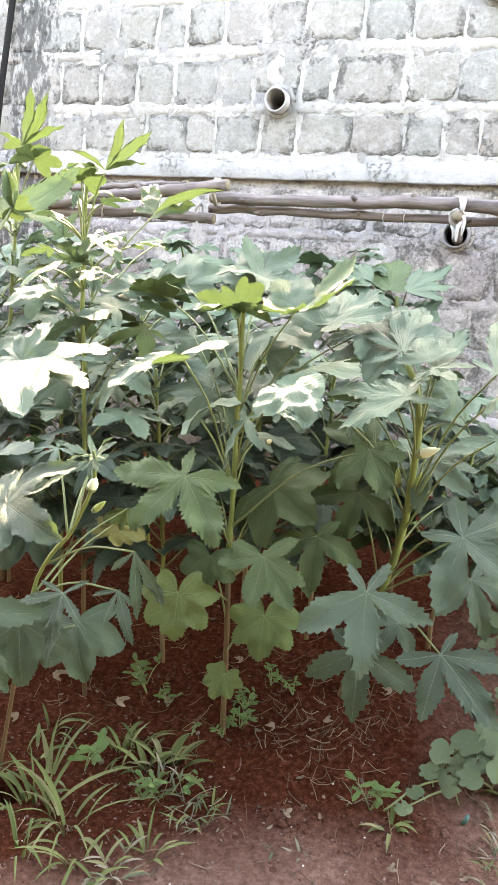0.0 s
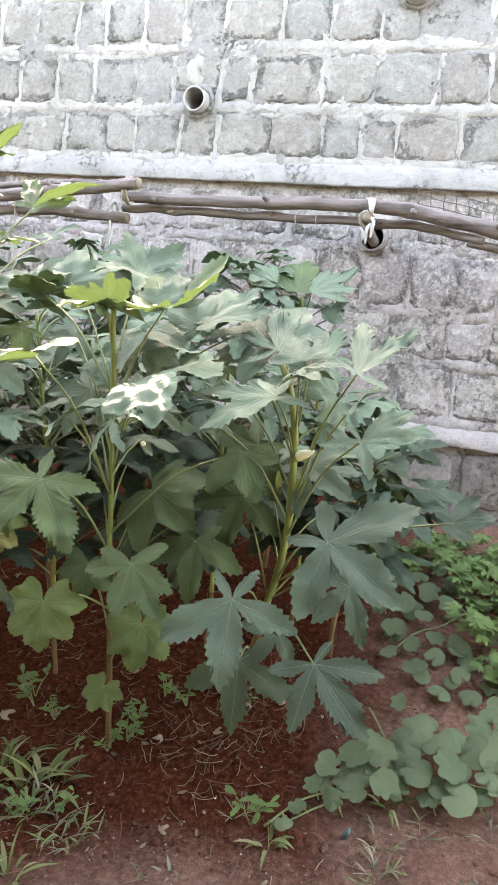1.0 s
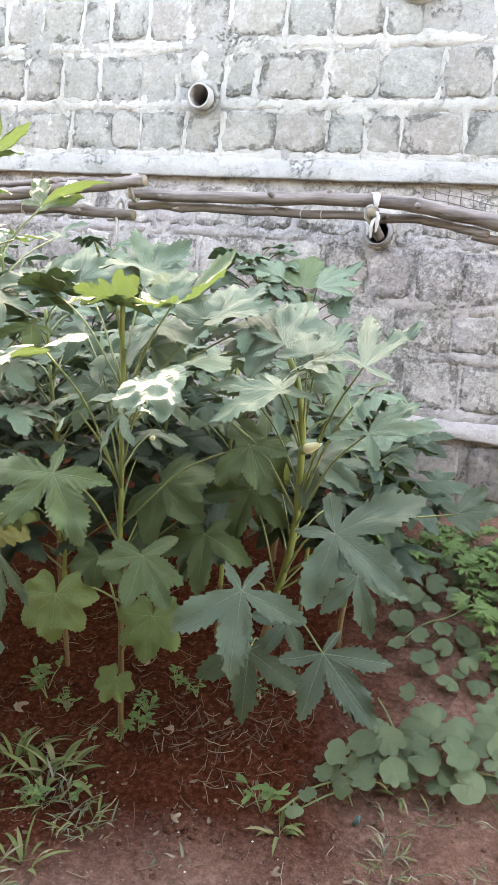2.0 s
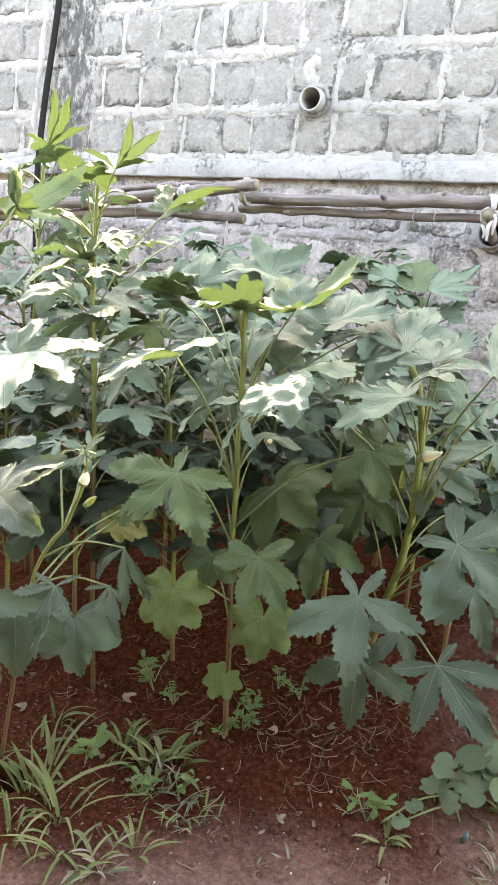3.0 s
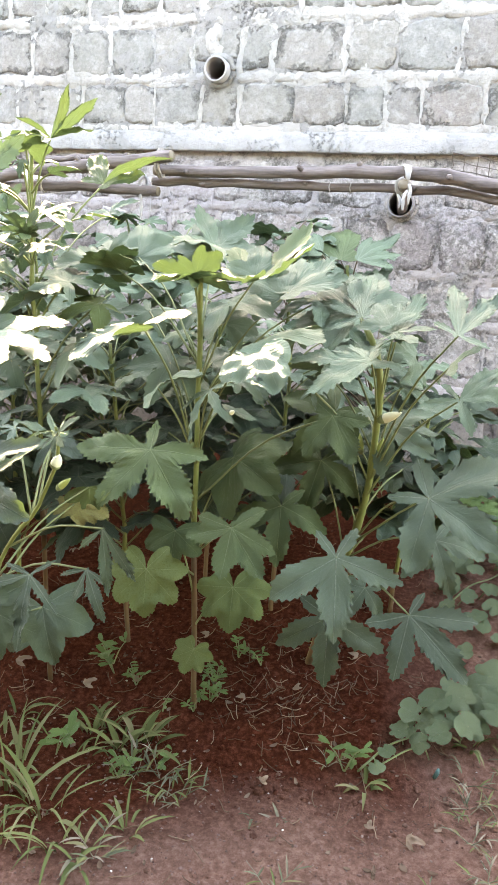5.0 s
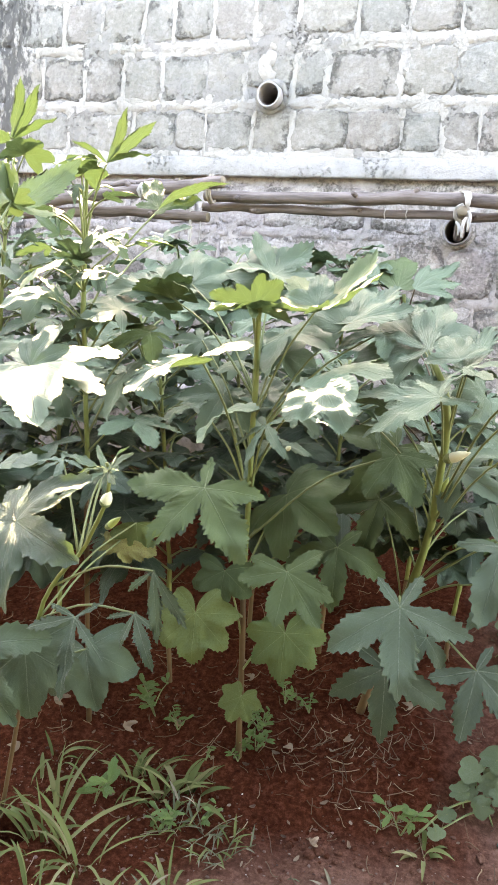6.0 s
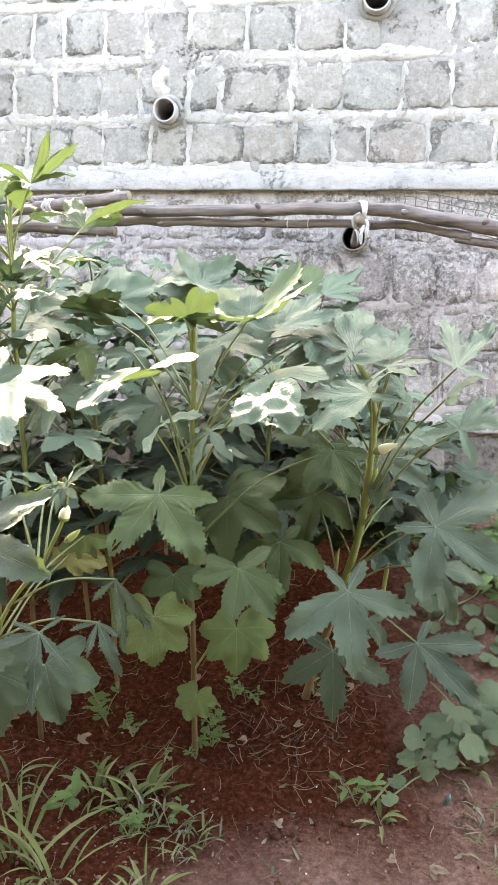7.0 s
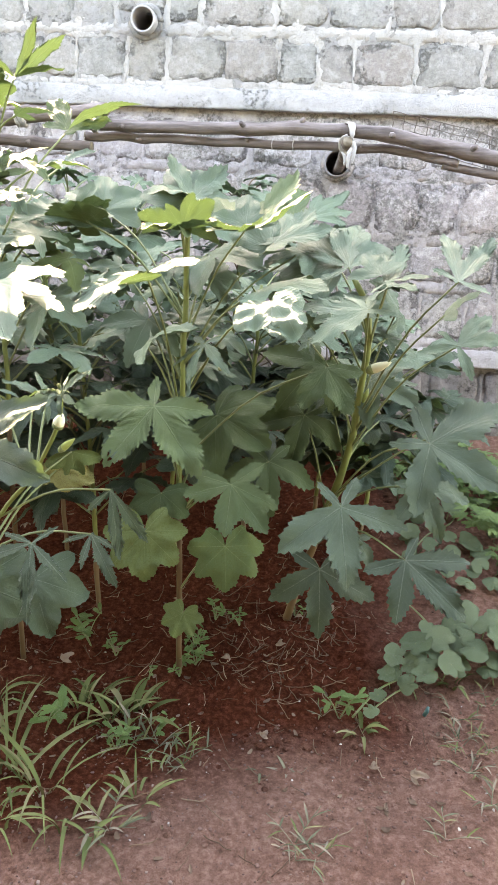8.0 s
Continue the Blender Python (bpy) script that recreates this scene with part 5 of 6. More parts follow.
rag_loop((-0.515, 2.172, 1.206), 0.022, 0.030, 0.014, 1, "torn white strip hanging from the pole", 4, M_CLOTH, ((0.0, 0.14, 0.0045), (0.035, 0.10, 0.0018)))
rag_loop((-0.865, 2.156, 1.193), 0.020, 0.022, 0.005, 1, "thin pale thread hanging from the pole", 6, M_TWINE, ((0.0, 0.20, 0.0013),))
rag_loop((0.091, 2.183, 1.212), 0.0145, 0.0145, 0.004, 1, "thin white thread tied round a pole", 5, M_CLOTH)
rag_loop((0.154, 2.183, 1.212), 0.0145, 0.0145, 0.004, 1, "thin white thread tied round a pole", 8, M_CLOTH)


# ---- a scrap of wire mesh behind the poles ----
def wire_mesh():
    ob = thing("wire_mesh", (0.441, 2.219, 1.266), "bent scrap of dark square wire mesh", "wire mesh")
    def at(i, j):
        x = 0.441 + 0.0355 * i
        return Vector((x + 0.008 * noise.noise((i, j, 0)), 2.19 + 0.02 * math.sin(i * 0.5) + 0.012 * j, 1.316 - 0.021 * j - 0.0045 * i - 0.0009 * i * i * 0.4 + 0.004 * noise.noise((i * 0.7, j, 4))))
    for j in range(5):
        child("wire", mesh_from("mesh_wire", *tube_data([at(i * 0.5, j) for i in range(26)], [0.0014] * 26, 5), M_WIRE), ob)
    for i in range(13):
        child("wire", mesh_from("mesh_wire", *tube_data([at(i, j * 0.5) for j in range(9)], [0.0014] * 9, 5), M_WIRE), ob)


wire_mesh()

# ---- cable down the wall ----
cable = thing("cable", (-1.56, 2.36, 0.5), "black cable running down the stone wall", "cable")
child("sheath", tube("cable_sheath", [(-1.50, wall_y(2.45) - 0.03, 2.45), (-1.514, wall_y(2.02) - 0.028, 2.02), (-1.55, wall_y(1.6) - 0.03, 1.6), (-1.545, wall_y(1.3) - 0.045, 1.30), (-1.525, wall_y(0.8) - 0.03, 0.8), (-1.52, wall_y(0.3) - 0.03, 0.29)], 0.0125, 0.0125, M_CABLE, 40, 10), cable)
# ---- low growth: kinds ----
def round_blade(name, mat, seed, notch=0.55, cup=0.12, points=30, wave=0.16, lobed=0.0):
    """A kidney-shaped leaf, its stalk at the origin's notch, lying in the xy plane."""
    v, uv, f = [(0, 0.12, -0.02)], [(0.0, 0.0)], []
    rings = (0.35, 0.7, 1.0)
    for s in rings:
        for k in range(points):
            a = 2 * math.pi * k / points
            d = min(a, 2 * math.pi - a)
            r = 1 + lobed * (0.5 - abs(math.sin(1.5 * a + 0.5 * math.pi)) ** 0.7) * -1 + wave * noise.noise((math.cos(a) * 2, math.sin(a) * 2, seed)) - notch * math.exp(-(d / 0.33) ** 2)
            x, y = r * s * math.sin(a), -r * s * math.cos(a)
            rib = abs(math.sin(a * 2.5))
            v.append((x, y + 0.12 * (1 - s), cup * s * s - 0.05 * s * (1 - rib) + 0.05 * noise.noise((x * 2, y * 2, seed + 7))))
            uv.append((rib * s * 0.5, s))
    for k in range(points):
        b = (k + 1) % points
        f.append((0, 1 + b, 1 + k))
        for j in range(len(rings) - 1):
            f.append((1 + j * points + k, 1 + j * points + b, 1 + (j + 1) * points + b, 1 + (j + 1) * points + k))
    return mesh_from(name, v, [q[::-1] for q in f], mat, uvs=uv)


ROUND = [round_blade("creeper_blade", M_CREEP, i * 3.3, cup=c, points=36, lobed=(0.34, 0.0, 0.22, 0.30)[i]) for i, c in enumerate((0.14, -0.10, 0.06, -0.18))]
SMALL = [blade("weed_blade", M_HERB, lobes=[(0, 1.0)], wide=w, sinus=0.05, teeth=9, droop=d, fold=0.2, seed=i) for i, (w, d) in enumerate(((0.26, 0.3), (0.34, 0.15), (0.22, 0.6)))]
CUT = [blade("cut_weed_blade", M_HERB, lobes=[(0, 1.0), (40, 0.9), (-40, 0.9), (80, 0.7), (-80, 0.7)], wide=0.17, sinus=0.35, teeth=24, droop=d, fold=0.1, seed=i + 5) for i, d in enumerate((0.1, 0.4))]


class Creeper:
    """A vine on the ground: runners, leaf stalks and round leaves under one thing."""

    def __init__(self, xy, label):
        self.ob = thing("creeper", (*xy, ground_z(*xy)), label, "plant")
        self.rnd = random.Random(int(xy[0] * 1000))

    def leaf(self, at, r):
        rnd = self.rnd
        r *= rnd.uniform(0.82, 1.1)
        tilt = Matrix.Rotation(rnd.uniform(0.1, 0.75), 4, 'X') @ Matrix.Rotation(rnd.uniform(-0.3, 0.3), 4, 'Y') @ Matrix.Rotation(rnd.uniform(-2.6, 2.6), 4, 'Z')
        at = Vector(at)
        child("leaf", rnd.choice(ROUND), self.ob, Matrix.Translation(at) @ tilt @ Matrix.Diagonal((r * rnd.uniform(0.9, 1.1), r, r, 1)))
        foot = Vector((at.x + rnd.uniform(-0.03, 0.03), at.y + rnd.uniform(0.0, 0.05), 0))
        foot.z = ground_z(foot.x, foot.y)
        child("stalk", tube("creeper_stalk", (foot, (foot + at) / 2 + Vector((0, 0, 0.008)), at), 0.0017, 0.0013, M_PETIOLE, 6, 5), self.ob)

    def runner(self, pts):
        child("runner", tube("creeper_runner", [(x, y, ground_z(x, y) + 0.006 + 0.008 * abs(math.sin(i * 1.7))) for i, (x, y, _) in enumerate(pts)], 0.0024, 0.0018, M_PETIOLE, 6 * len(pts), 6), self.ob)


def seedling(x, y, h, seed):
    """A small broad-leaved weed."""
    rnd = random.Random(seed)
    base = Vector((x, y, ground_z(x, y) - 0.003))
    ob = thing("weed", base, "small broad-leaved green weed on the red soil", "weed", "weeds in the bed")
    for s in range(rnd.randint(2, 4)):
        a = rnd.uniform(0, 6.28)
        top = base + Vector((math.cos(a) * h * 0.5, math.sin(a) * h * 0.5, h * rnd.uniform(0.7, 1.1)))
        mid = (base + top) / 2 + Vector((0, 0, h * 0.15))
        child("stalk", tube("weed_stalk", (base, mid, top), 0.0016, 0.0009, M_PETIOLE, 6, 5), ob)
        for k in range(rnd.randint(4, 6)):
            q = base.lerp(top, rnd.uniform(0.45, 1.0)) + Vector((0, 0, h * 0.08))
            b = rnd.uniform(0, 6.28)
            t = q + Vector((math.cos(b), math.sin(b), rnd.uniform(-0.2, 0.5))) * h * rnd.uniform(0.3, 0.55)
            me, tip = rnd.choice(SMALL)
            child("leaf", me, ob, blade_pose(q, t, (rnd.uniform(-0.3, 0.3), -0.3, 1), tip))


def herb_clump(x, y, h, seed):
    """A bushy weed with finely cut leaves."""
    rnd = random.Random(seed)
    base = Vector((x, y, ground_z(x, y) - 0.003))
    ob = thing("weed", base, "bushy bright green weed with cut leaves", "weed", "weeds in the bed")
    for s in range(7):
        a = rnd.uniform(0, 6.28)
        top = base + Vector((math.cos(a) * h * 0.7, math.sin(a) * h * 0.7, h * rnd.uniform(0.4, 1.0)))
        child("stalk", tube("weed_stalk", (base, (base + top) / 2 + Vector((0, 0, h * 0.12)), top), 0.0015, 0.0009, M_PETIOLE, 6, 5), ob)
        for k in range(5):
            q = base.lerp(top, rnd.uniform(0.4, 1.0)) + Vector((rnd.uniform(-1, 1), rnd.uniform(-1, 1), 0.6)) * h * 0.12
            b = rnd.uniform(0, 6.28)
            t = q + Vector((math.cos(b), math.sin(b), rnd.uniform(-0.3, 0.4))) * h * rnd.uniform(0.22, 0.4)
            me, tip = rnd.choice(CUT)
            child("leaf", me, ob, blade_pose(q, t, (rnd.uniform(-0.4, 0.4), -0.3, 1), tip))


def strip(p0, d, up, length, width, bend, n=7):
    """A grass blade: a keeled ribbon that arches over."""
    v, f = [], []
    d, side = Vector(d).normalized(), None
    side = d.cross(Vector((0, 0, 1))).normalized()
    pos, ang = Vector(p0), up
    for i in range(n):
        s = i / (n - 1)
        w = width * (0.55 + 0.75 * s) if s < 0.4 else width * 0.85 * (1 - ((s - 0.4) / 0.6) ** 1.6) + width * 0.03
        step = d * math.cos(ang) + Vector((0, 0, 1)) * math.sin(ang)
        nrm = side.cross(step)
        v += [pos - side * w, pos - nrm * w * 0.35, pos + side * w]
        pos = pos + step * length / (n - 1)
        ang -= bend / (n - 1)
    for i in range(n - 1):
        a = i * 3
        f += [(a, a + 1, a + 4, a + 3), (a + 1, a + 2, a + 5, a + 4)]
    return v, f


def crab_grass(x, y, n, length, width, seed):
    """Sprawling culms with short flat leaves along them."""
    rnd = random.Random(seed)
    base = Vector((x, y, ground_z(x, y) - 0.003))
    ob = thing("grass_tuft", base, "sprawling grey-green crabgrass on trodden soil", "grass", "grass tufts")
    n = max(3, int(n * 0.75))
    for k in range(n):
        a = 6.283 * k / n + rnd.uniform(-0.5, 0.5)
        out = Vector((math.cos(a), math.sin(a), 0))
        rise = rnd.uniform(0.25, 0.9)
        ln = length * rnd.uniform(0.6, 1.1)
        line = smooth_line([base, base + out * ln * 0.35 + Vector((0, 0, ln * rise * 0.45)), base + out * ln * 0.8 + Vector((0, 0, ln * rise * 0.75))], 8)
        child("culm", mesh_from("grass_culm", *tube_data(line, [0.0011 - 0.00007 * i for i in range(8)], 5), M_GRASS_GREY), ob)
        for j in range(rnd.randint(3, 5)):
            p = line[min(7, 2 + j + rnd.randint(0, 1))]
            b = a + rnd.choice((-1, 1)) * rnd.uniform(0.2, 1.3)
            v, f = strip(p, (math.cos(b), math.sin(b), 0), rnd.uniform(0.1, 1.0), length * rnd.uniform(0.25, 0.6), width * rnd.uniform(0.5, 1.1), rnd.uniform(0.3, 1.4), 6)
            child("blade", mesh_from("grass_blade", v, f, M_GRASS_GREY if rnd.random() < 0.6 else M_GRASS), ob)


def grass_tuft(x, y, n, length, width, spread, grey, seed):
    rnd = random.Random(seed)
    base = Vector((x, y, ground_z(x, y) - 0.004))
    ob = thing("grass_tuft", base, "wiry grey-green creeping grass on trodden soil" if grey else "tuft of long arching green grass blades", "grass", "grass tufts")
    for k in range(n):
        a = rnd.uniform(0, 6.28)
        foot = base + Vector((math.cos(a), math.sin(a), 0)) * rnd.uniform(0, 0.25) * length
        foot.z = ground_z(foot.x, foot.y) - 0.003
        d = (math.cos(a) * spread, math.sin(a) * spread, 0)
        up = rnd.uniform(0.25, 1.0) if grey else rnd.uniform(0.8, 1.4)
        ln = length * rnd.uniform(0.5, 1.15)
        v, f = strip(foot, d, up, ln, width * rnd.uniform(0.7, 2.1), rnd.uniform(0.3, 1.3) * spread * 1.2 if grey else rnd.uniform(0.9, 2.5))
        child("blade", mesh_from("grass_blade", v, f, M_GRASS_GREY if grey else M_GRASS), ob)


# ---- the creeping vine at the edge of the bed ----
vine = Creeper((0.62, 1.32), "round-leaved creeping vine spreading over the soil")
vine.leaf((0.504, 1.265, 0.097), 0.029)
vine.leaf((0.55, 1.294, 0.114), 0.034)
vine.leaf((0.529, 1.201, 0.073), 0.026)
vine.leaf((0.548, 1.269, 0.098), 0.025)
vine.leaf((0.564, 1.219, 0.087), 0.026)
vine.leaf((0.623, 1.245, 0.102), 0.033)
vine.leaf((0.605, 1.304, 0.126), 0.031)
vine.leaf((0.664, 1.37, 0.152), 0.034)
vine.leaf((0.713, 1.349, 0.147), 0.036)
vine.leaf((0.676, 1.287, 0.123), 0.031)
vine.leaf((0.763, 1.262, 0.106), 0.037)
vine.leaf((0.736, 1.305, 0.136), 0.03)
vine.leaf((0.78, 1.361, 0.15), 0.036)
vine.leaf((0.817, 1.312, 0.129), 0.029)
vine.leaf((0.806, 1.287, 0.103), 0.025)
vine.leaf((0.788, 1.423, 0.165), 0.035)
vine.leaf((0.834, 1.388, 0.157), 0.035)
vine.leaf((0.642, 1.353, 0.138), 0.03)
vine.leaf((0.45, 1.131, 0.048), 0.018)
vine.leaf((0.484, 1.22, 0.076), 0.022)
vine.leaf((0.465, 1.173, 0.056), 0.02)
vine.leaf((0.613, 1.493, 0.132), 0.018)
vine.leaf((0.845, 1.335, 0.144), 0.029)
vine.leaf((0.708, 1.261, 0.086), 0.022)
vine.leaf((0.641, 1.298, 0.105), 0.025)
vine.leaf((0.586, 1.281, 0.101), 0.022)
vine.leaf((0.535, 1.252, 0.084), 0.02)
vine.leaf((0.58, 1.34, 0.126), 0.023)
vine.leaf((0.648, 1.313, 0.129), 0.027)
vine.leaf((0.687, 1.412, 0.153), 0.026)
vine.leaf((0.742, 1.379, 0.154), 0.03)
vine.leaf((0.76, 1.313, 0.128), 0.027)
vine.leaf((0.823, 1.349, 0.147), 0.03)
vine.leaf((0.838, 1.302, 0.117), 0.027)
vine.leaf((0.726, 1.287, 0.102), 0.025)
vine.leaf((0.647, 1.262, 0.087), 0.022)
vine.leaf((0.574, 1.253, 0.095), 0.022)
vine.leaf((0.503, 1.243, 0.073), 0.018)
vine.leaf((0.807, 1.457, 0.173), 0.026)
vine.leaf((0.842, 1.449, 0.171), 0.026)
vine.runner([(0.414, 1.13, 0.038), (0.468, 1.2, 0.052), (0.535, 1.261, 0.066), (0.625, 1.345, 0.086), (0.711, 1.416, 0.104), (0.826, 1.467, 0.115)])
vine.runner([(0.543, 1.222, 0.058), (0.512, 1.207, 0.054), (0.457, 1.157, 0.043)])
vine.runner([(0.636, 1.349, 0.087), (0.587, 1.426, 0.105), (0.551, 1.482, 0.119)])
vine.runner([(0.673, 1.339, 0.085), (0.753, 1.342, 0.086), (0.83, 1.351, 0.088)])
vine_back = Creeper((0.66, 1.72), "small round-leaved creeper by the foot of the wall")
vine_back.leaf((0.58, 1.735, 0.191), 0.022)
vine_back.leaf((0.67, 1.713, 0.195), 0.027)
vine_back.leaf((0.725, 1.708, 0.194), 0.024)
vine_back.leaf((0.676, 1.666, 0.174), 0.024)
vine_back.leaf((0.618, 1.677, 0.186), 0.024)
vine_back.leaf((0.692, 1.837, 0.237), 0.031)
vine_back.leaf((0.635, 1.882, 0.247), 0.031)
vine_back.leaf((0.576, 1.815, 0.231), 0.028)
vine_back.leaf((0.513, 1.788, 0.214), 0.025)
vine_back.leaf((0.567, 1.656, 0.162), 0.02)
vine_back.leaf((0.598, 1.919, 0.267), 0.029)
vine_back.leaf((0.722, 1.893, 0.26), 0.026)
vine_back.leaf((0.762, 1.871, 0.244), 0.025)
vine_back.leaf((0.547, 1.906, 0.254), 0.026)
vine_back.leaf((0.648, 1.96, 0.277), 0.026)
vine_back.leaf((0.632, 1.788, 0.214), 0.025)
vine_back.leaf((0.737, 1.999, 0.287), 0.027)
more = random.Random(61)
for _ in range(34):
    x, y = more.uniform(0.54, 1.0), more.uniform(1.52, 2.1)
    vine_back.leaf((x, y, ground_z(x, y) + more.uniform(0.015, 0.06)), more.uniform(0.022, 0.034))
vine_back.runner([(0.56, 1.66, 0.158), (0.619, 1.742, 0.177), (0.696, 1.831, 0.2), (0.745, 1.966, 0.233)])
# ---- weeds in the bed ----
herb_clump(0.8, 1.785, 0.13, 241)
herb_clump(0.839, 1.658, 0.1, 310)
herb_clump(0.773, 1.888, 0.12, 105)
herb_clump(0.838, 1.931, 0.14, 738)
herb_clump(0.531, 2.036, 0.12, 405)
herb_clump(0.773, 2.038, 0.12, 490)
herb_clump(0.427, 2.14, 0.12, 158)
herb_clump(0.833, 2.083, 0.12, 92)
herb_clump(0.93, 1.80, 0.14, 77)
herb_clump(0.95, 1.98, 0.14, 78)
herb_clump(0.66, 2.10, 0.13, 79)
herb_clump(0.90, 1.62, 0.10, 80)
herb_clump(0.60, 2.00, 0.11, 81)
herb_clump(0.36, 2.05, 0.11, 82)
seedling(-0.184, 1.25, 0.07, 68)
seedling(-0.122, 1.236, 0.05, 20)
seedling(0.029, 1.22, 0.05, 411)
seedling(0.083, 1.386, 0.045, 562)
seedling(-0.03, 1.173, 0.03, 939)
seedling(-0.201, 1.006, 0.1, 296)
seedling(0.02, 1.042, 0.05, 819)
seedling(0.049, 1.297, 0.05, 783)
seedling(0.275, 1.409, 0.04, 60)
seedling(0.387, 1.126, 0.07, 227)
seedling(0.033, 1.204, 0.04, 532)
seedling(0.061, 1.238, 0.05, 549)
seedling(0.145, 1.371, 0.04, 368)
seedling(-0.051, 0.991, 0.05, 283)
seedling(0.055, 1.305, 0.04, 798)
seedling(-0.202, 1.28, 0.06, 176)
# ---- tufts of grass ----
grass_tuft(-0.22, 0.868, 8, 0.19, 0.0034, 0.9, False, 846)
grass_tuft(-0.14, 0.859, 8, 0.15, 0.0032, 0.9, False, 108)
grass_tuft(-0.312, 0.897, 5, 0.14, 0.003, 0.9, False, 268)
grass_tuft(-0.313, 0.992, 5, 0.15, 0.0032, 0.9, False, 219)
grass_tuft(-0.156, 1.08, 9, 0.1, 0.0042, 0.8, False, 965)
grass_tuft(-0.257, 0.964, 5, 0.15, 0.0034, 0.9, False, 949)
crab_grass(-0.034, 1.004, 7, 0.095, 0.0032, 26)
crab_grass(0.031, 1.014, 8, 0.089, 0.0032, 848)
grass_tuft(-0.083, 1.061, 10, 0.11, 0.0045, 1.1, False, 656)
grass_tuft(-0.039, 1.087, 8, 0.11, 0.005, 1.1, False, 826)
crab_grass(0.088, 0.966, 6, 0.079, 0.003, 266)
crab_grass(0.312, 0.809, 7, 0.089, 0.0026, 819)
crab_grass(0.35, 0.791, 4, 0.074, 0.0023, 278)
grass_tuft(0.024, 0.862, 9, 0.09, 0.0038, 1.1, False, 198)
crab_grass(0.062, 0.969, 5, 0.084, 0.003, 168)
crab_grass(0.639, 1.035, 6, 0.074, 0.0026, 317)
crab_grass(0.666, 0.954, 6, 0.074, 0.0026, 296)
crab_grass(0.633, 1.112, 4, 0.063, 0.0023, 642)
crab_grass(0.572, 0.862, 5, 0.074, 0.0022, 888)
grass_tuft(0.433, 1.099, 7, 0.07, 0.0038, 0.8, False, 749)
crab_grass(0.351, 1.128, 4, 0.063, 0.0022, 983)
grass_tuft(0.632, 1.254, 8, 0.07, 0.003, 1.0, False, 875)
grass_tuft(-0.335, 1.075, 7, 0.12, 0.003, 1.0, False, 868)
grass_tuft(-0.245, 0.89, 8, 0.16, 0.0032, 1.0, False, 901)
grass_tuft(-0.154, 0.874, 8, 0.16, 0.0036, 1.0, False, 381)
grass_tuft(-0.203, 0.783, 7, 0.12, 0.003, 1.0, False, 88)
grass_tuft(-0.058, 1.093, 6, 0.1, 0.004, 1.1, False, 865)
grass_tuft(-0.03, 0.777, 6, 0.1, 0.0045, 0.9, False, 620)
grass_tuft(-0.078, 0.797, 6, 0.12, 0.003, 1.0, False, 345)
grass_tuft(-0.13, 1.097, 6, 0.1, 0.003, 0.9, False, 687)
crab_grass(0.624, 1.163, 4, 0.074, 0.0023, 397)
crab_grass(0.635, 1.1, 4, 0.074, 0.0023, 518)
crab_grass(0.702, 1.21, 4, 0.063, 0.0023, 254)
crab_grass(0.832, 1.239, 4, 0.084, 0.0023, 182)
crab_grass(0.687, 1.095, 4, 0.063, 0.0023, 253)
crab_grass(0.822, 1.136, 4, 0.063, 0.0023, 484)
grass_tuft(0.238, 0.97, 5, 0.04, 0.002, 1.4, True, 286)
grass_tuft(0.289, 0.972, 6, 0.035, 0.002, 1.4, True, 91)
SCRAP = (0.57, 1.165)
DEAD = [(-0.233, 1.193), (0.368, 1.432), (-0.501, 1.645), (0.453, 0.998), (0.138, 1.258), (0.247, 1.297), (0.522, 0.993), (0.292, 1.401), (-0.009, 1.430), (-0.116, 1.234), (-0.423, 1.210), (-0.420, 1.071), (0.234, 1.042)]
crab_grass(-0.005, 0.795, 7, 0.095, 0.0042, 51)
seedling(-0.045, 1.0, 0.06, 54)
# ---- dead leaves ----
CURL = blade("dead_blade", M_DEAD, lobes=[(0, 1.0), (60, 0.7), (-60, 0.7)], wide=0.34, sinus=0.4, teeth=12, droop=0.7, fold=0.5, seed=3, ripple=0.2)
lit = random.Random(21)
for x, y in DEAD:
    z = ground_z(x, y)
    ob = thing("dead_leaf", (x, y, z), "curled dry brown leaf on the soil", "leaf", "dead leaves")
    a = lit.uniform(0, 6.28)
    p = Vector((x, y, z + 0.012))
    child("blade", CURL[0], ob, blade_pose(p, p + Vector((math.cos(a), math.sin(a), 0.1)) * lit.uniform(0.022, 0.04), (lit.uniform(-0.5, 0.5), -0.4, 1), CURL[1]))

scrap = thing("plastic_scrap", (*SCRAP, ground_z(*SCRAP)), "small crumpled teal plastic scrap", "litter")
sv, sf = tube_data([(SCRAP[0] - 0.004, SCRAP[1], ground_z(*SCRAP) + 0.002), (SCRAP[0], SCRAP[1], ground_z(*SCRAP) + 0.014), (SCRAP[0] + 0.002, SCRAP[1] + 0.004, ground_z(*SCRAP) + 0.022)], [0.0055, 0.0045, 0.0025], 7, 0.3, 3)
child("sheet", mesh_from("scrap_sheet", sv, sf, M_TEAL), scrap)


# ---- loose litter that nobody could count ----
def scatter(name, n, seed, place, make, mat, label, category):
    rnd = random.Random(seed)
    v, f = [], []
    for _ in range(n):
        x, y = place(rnd)
        a, b = make(rnd, Vector((x, y, ground_z(x, y))))
        k = len(v)
        v += a
        f += [tuple(i + k for i in q) for q in b]
    return tagged(new(name, mesh_from(name, v, f, mat)), label, category, kind="stuff")


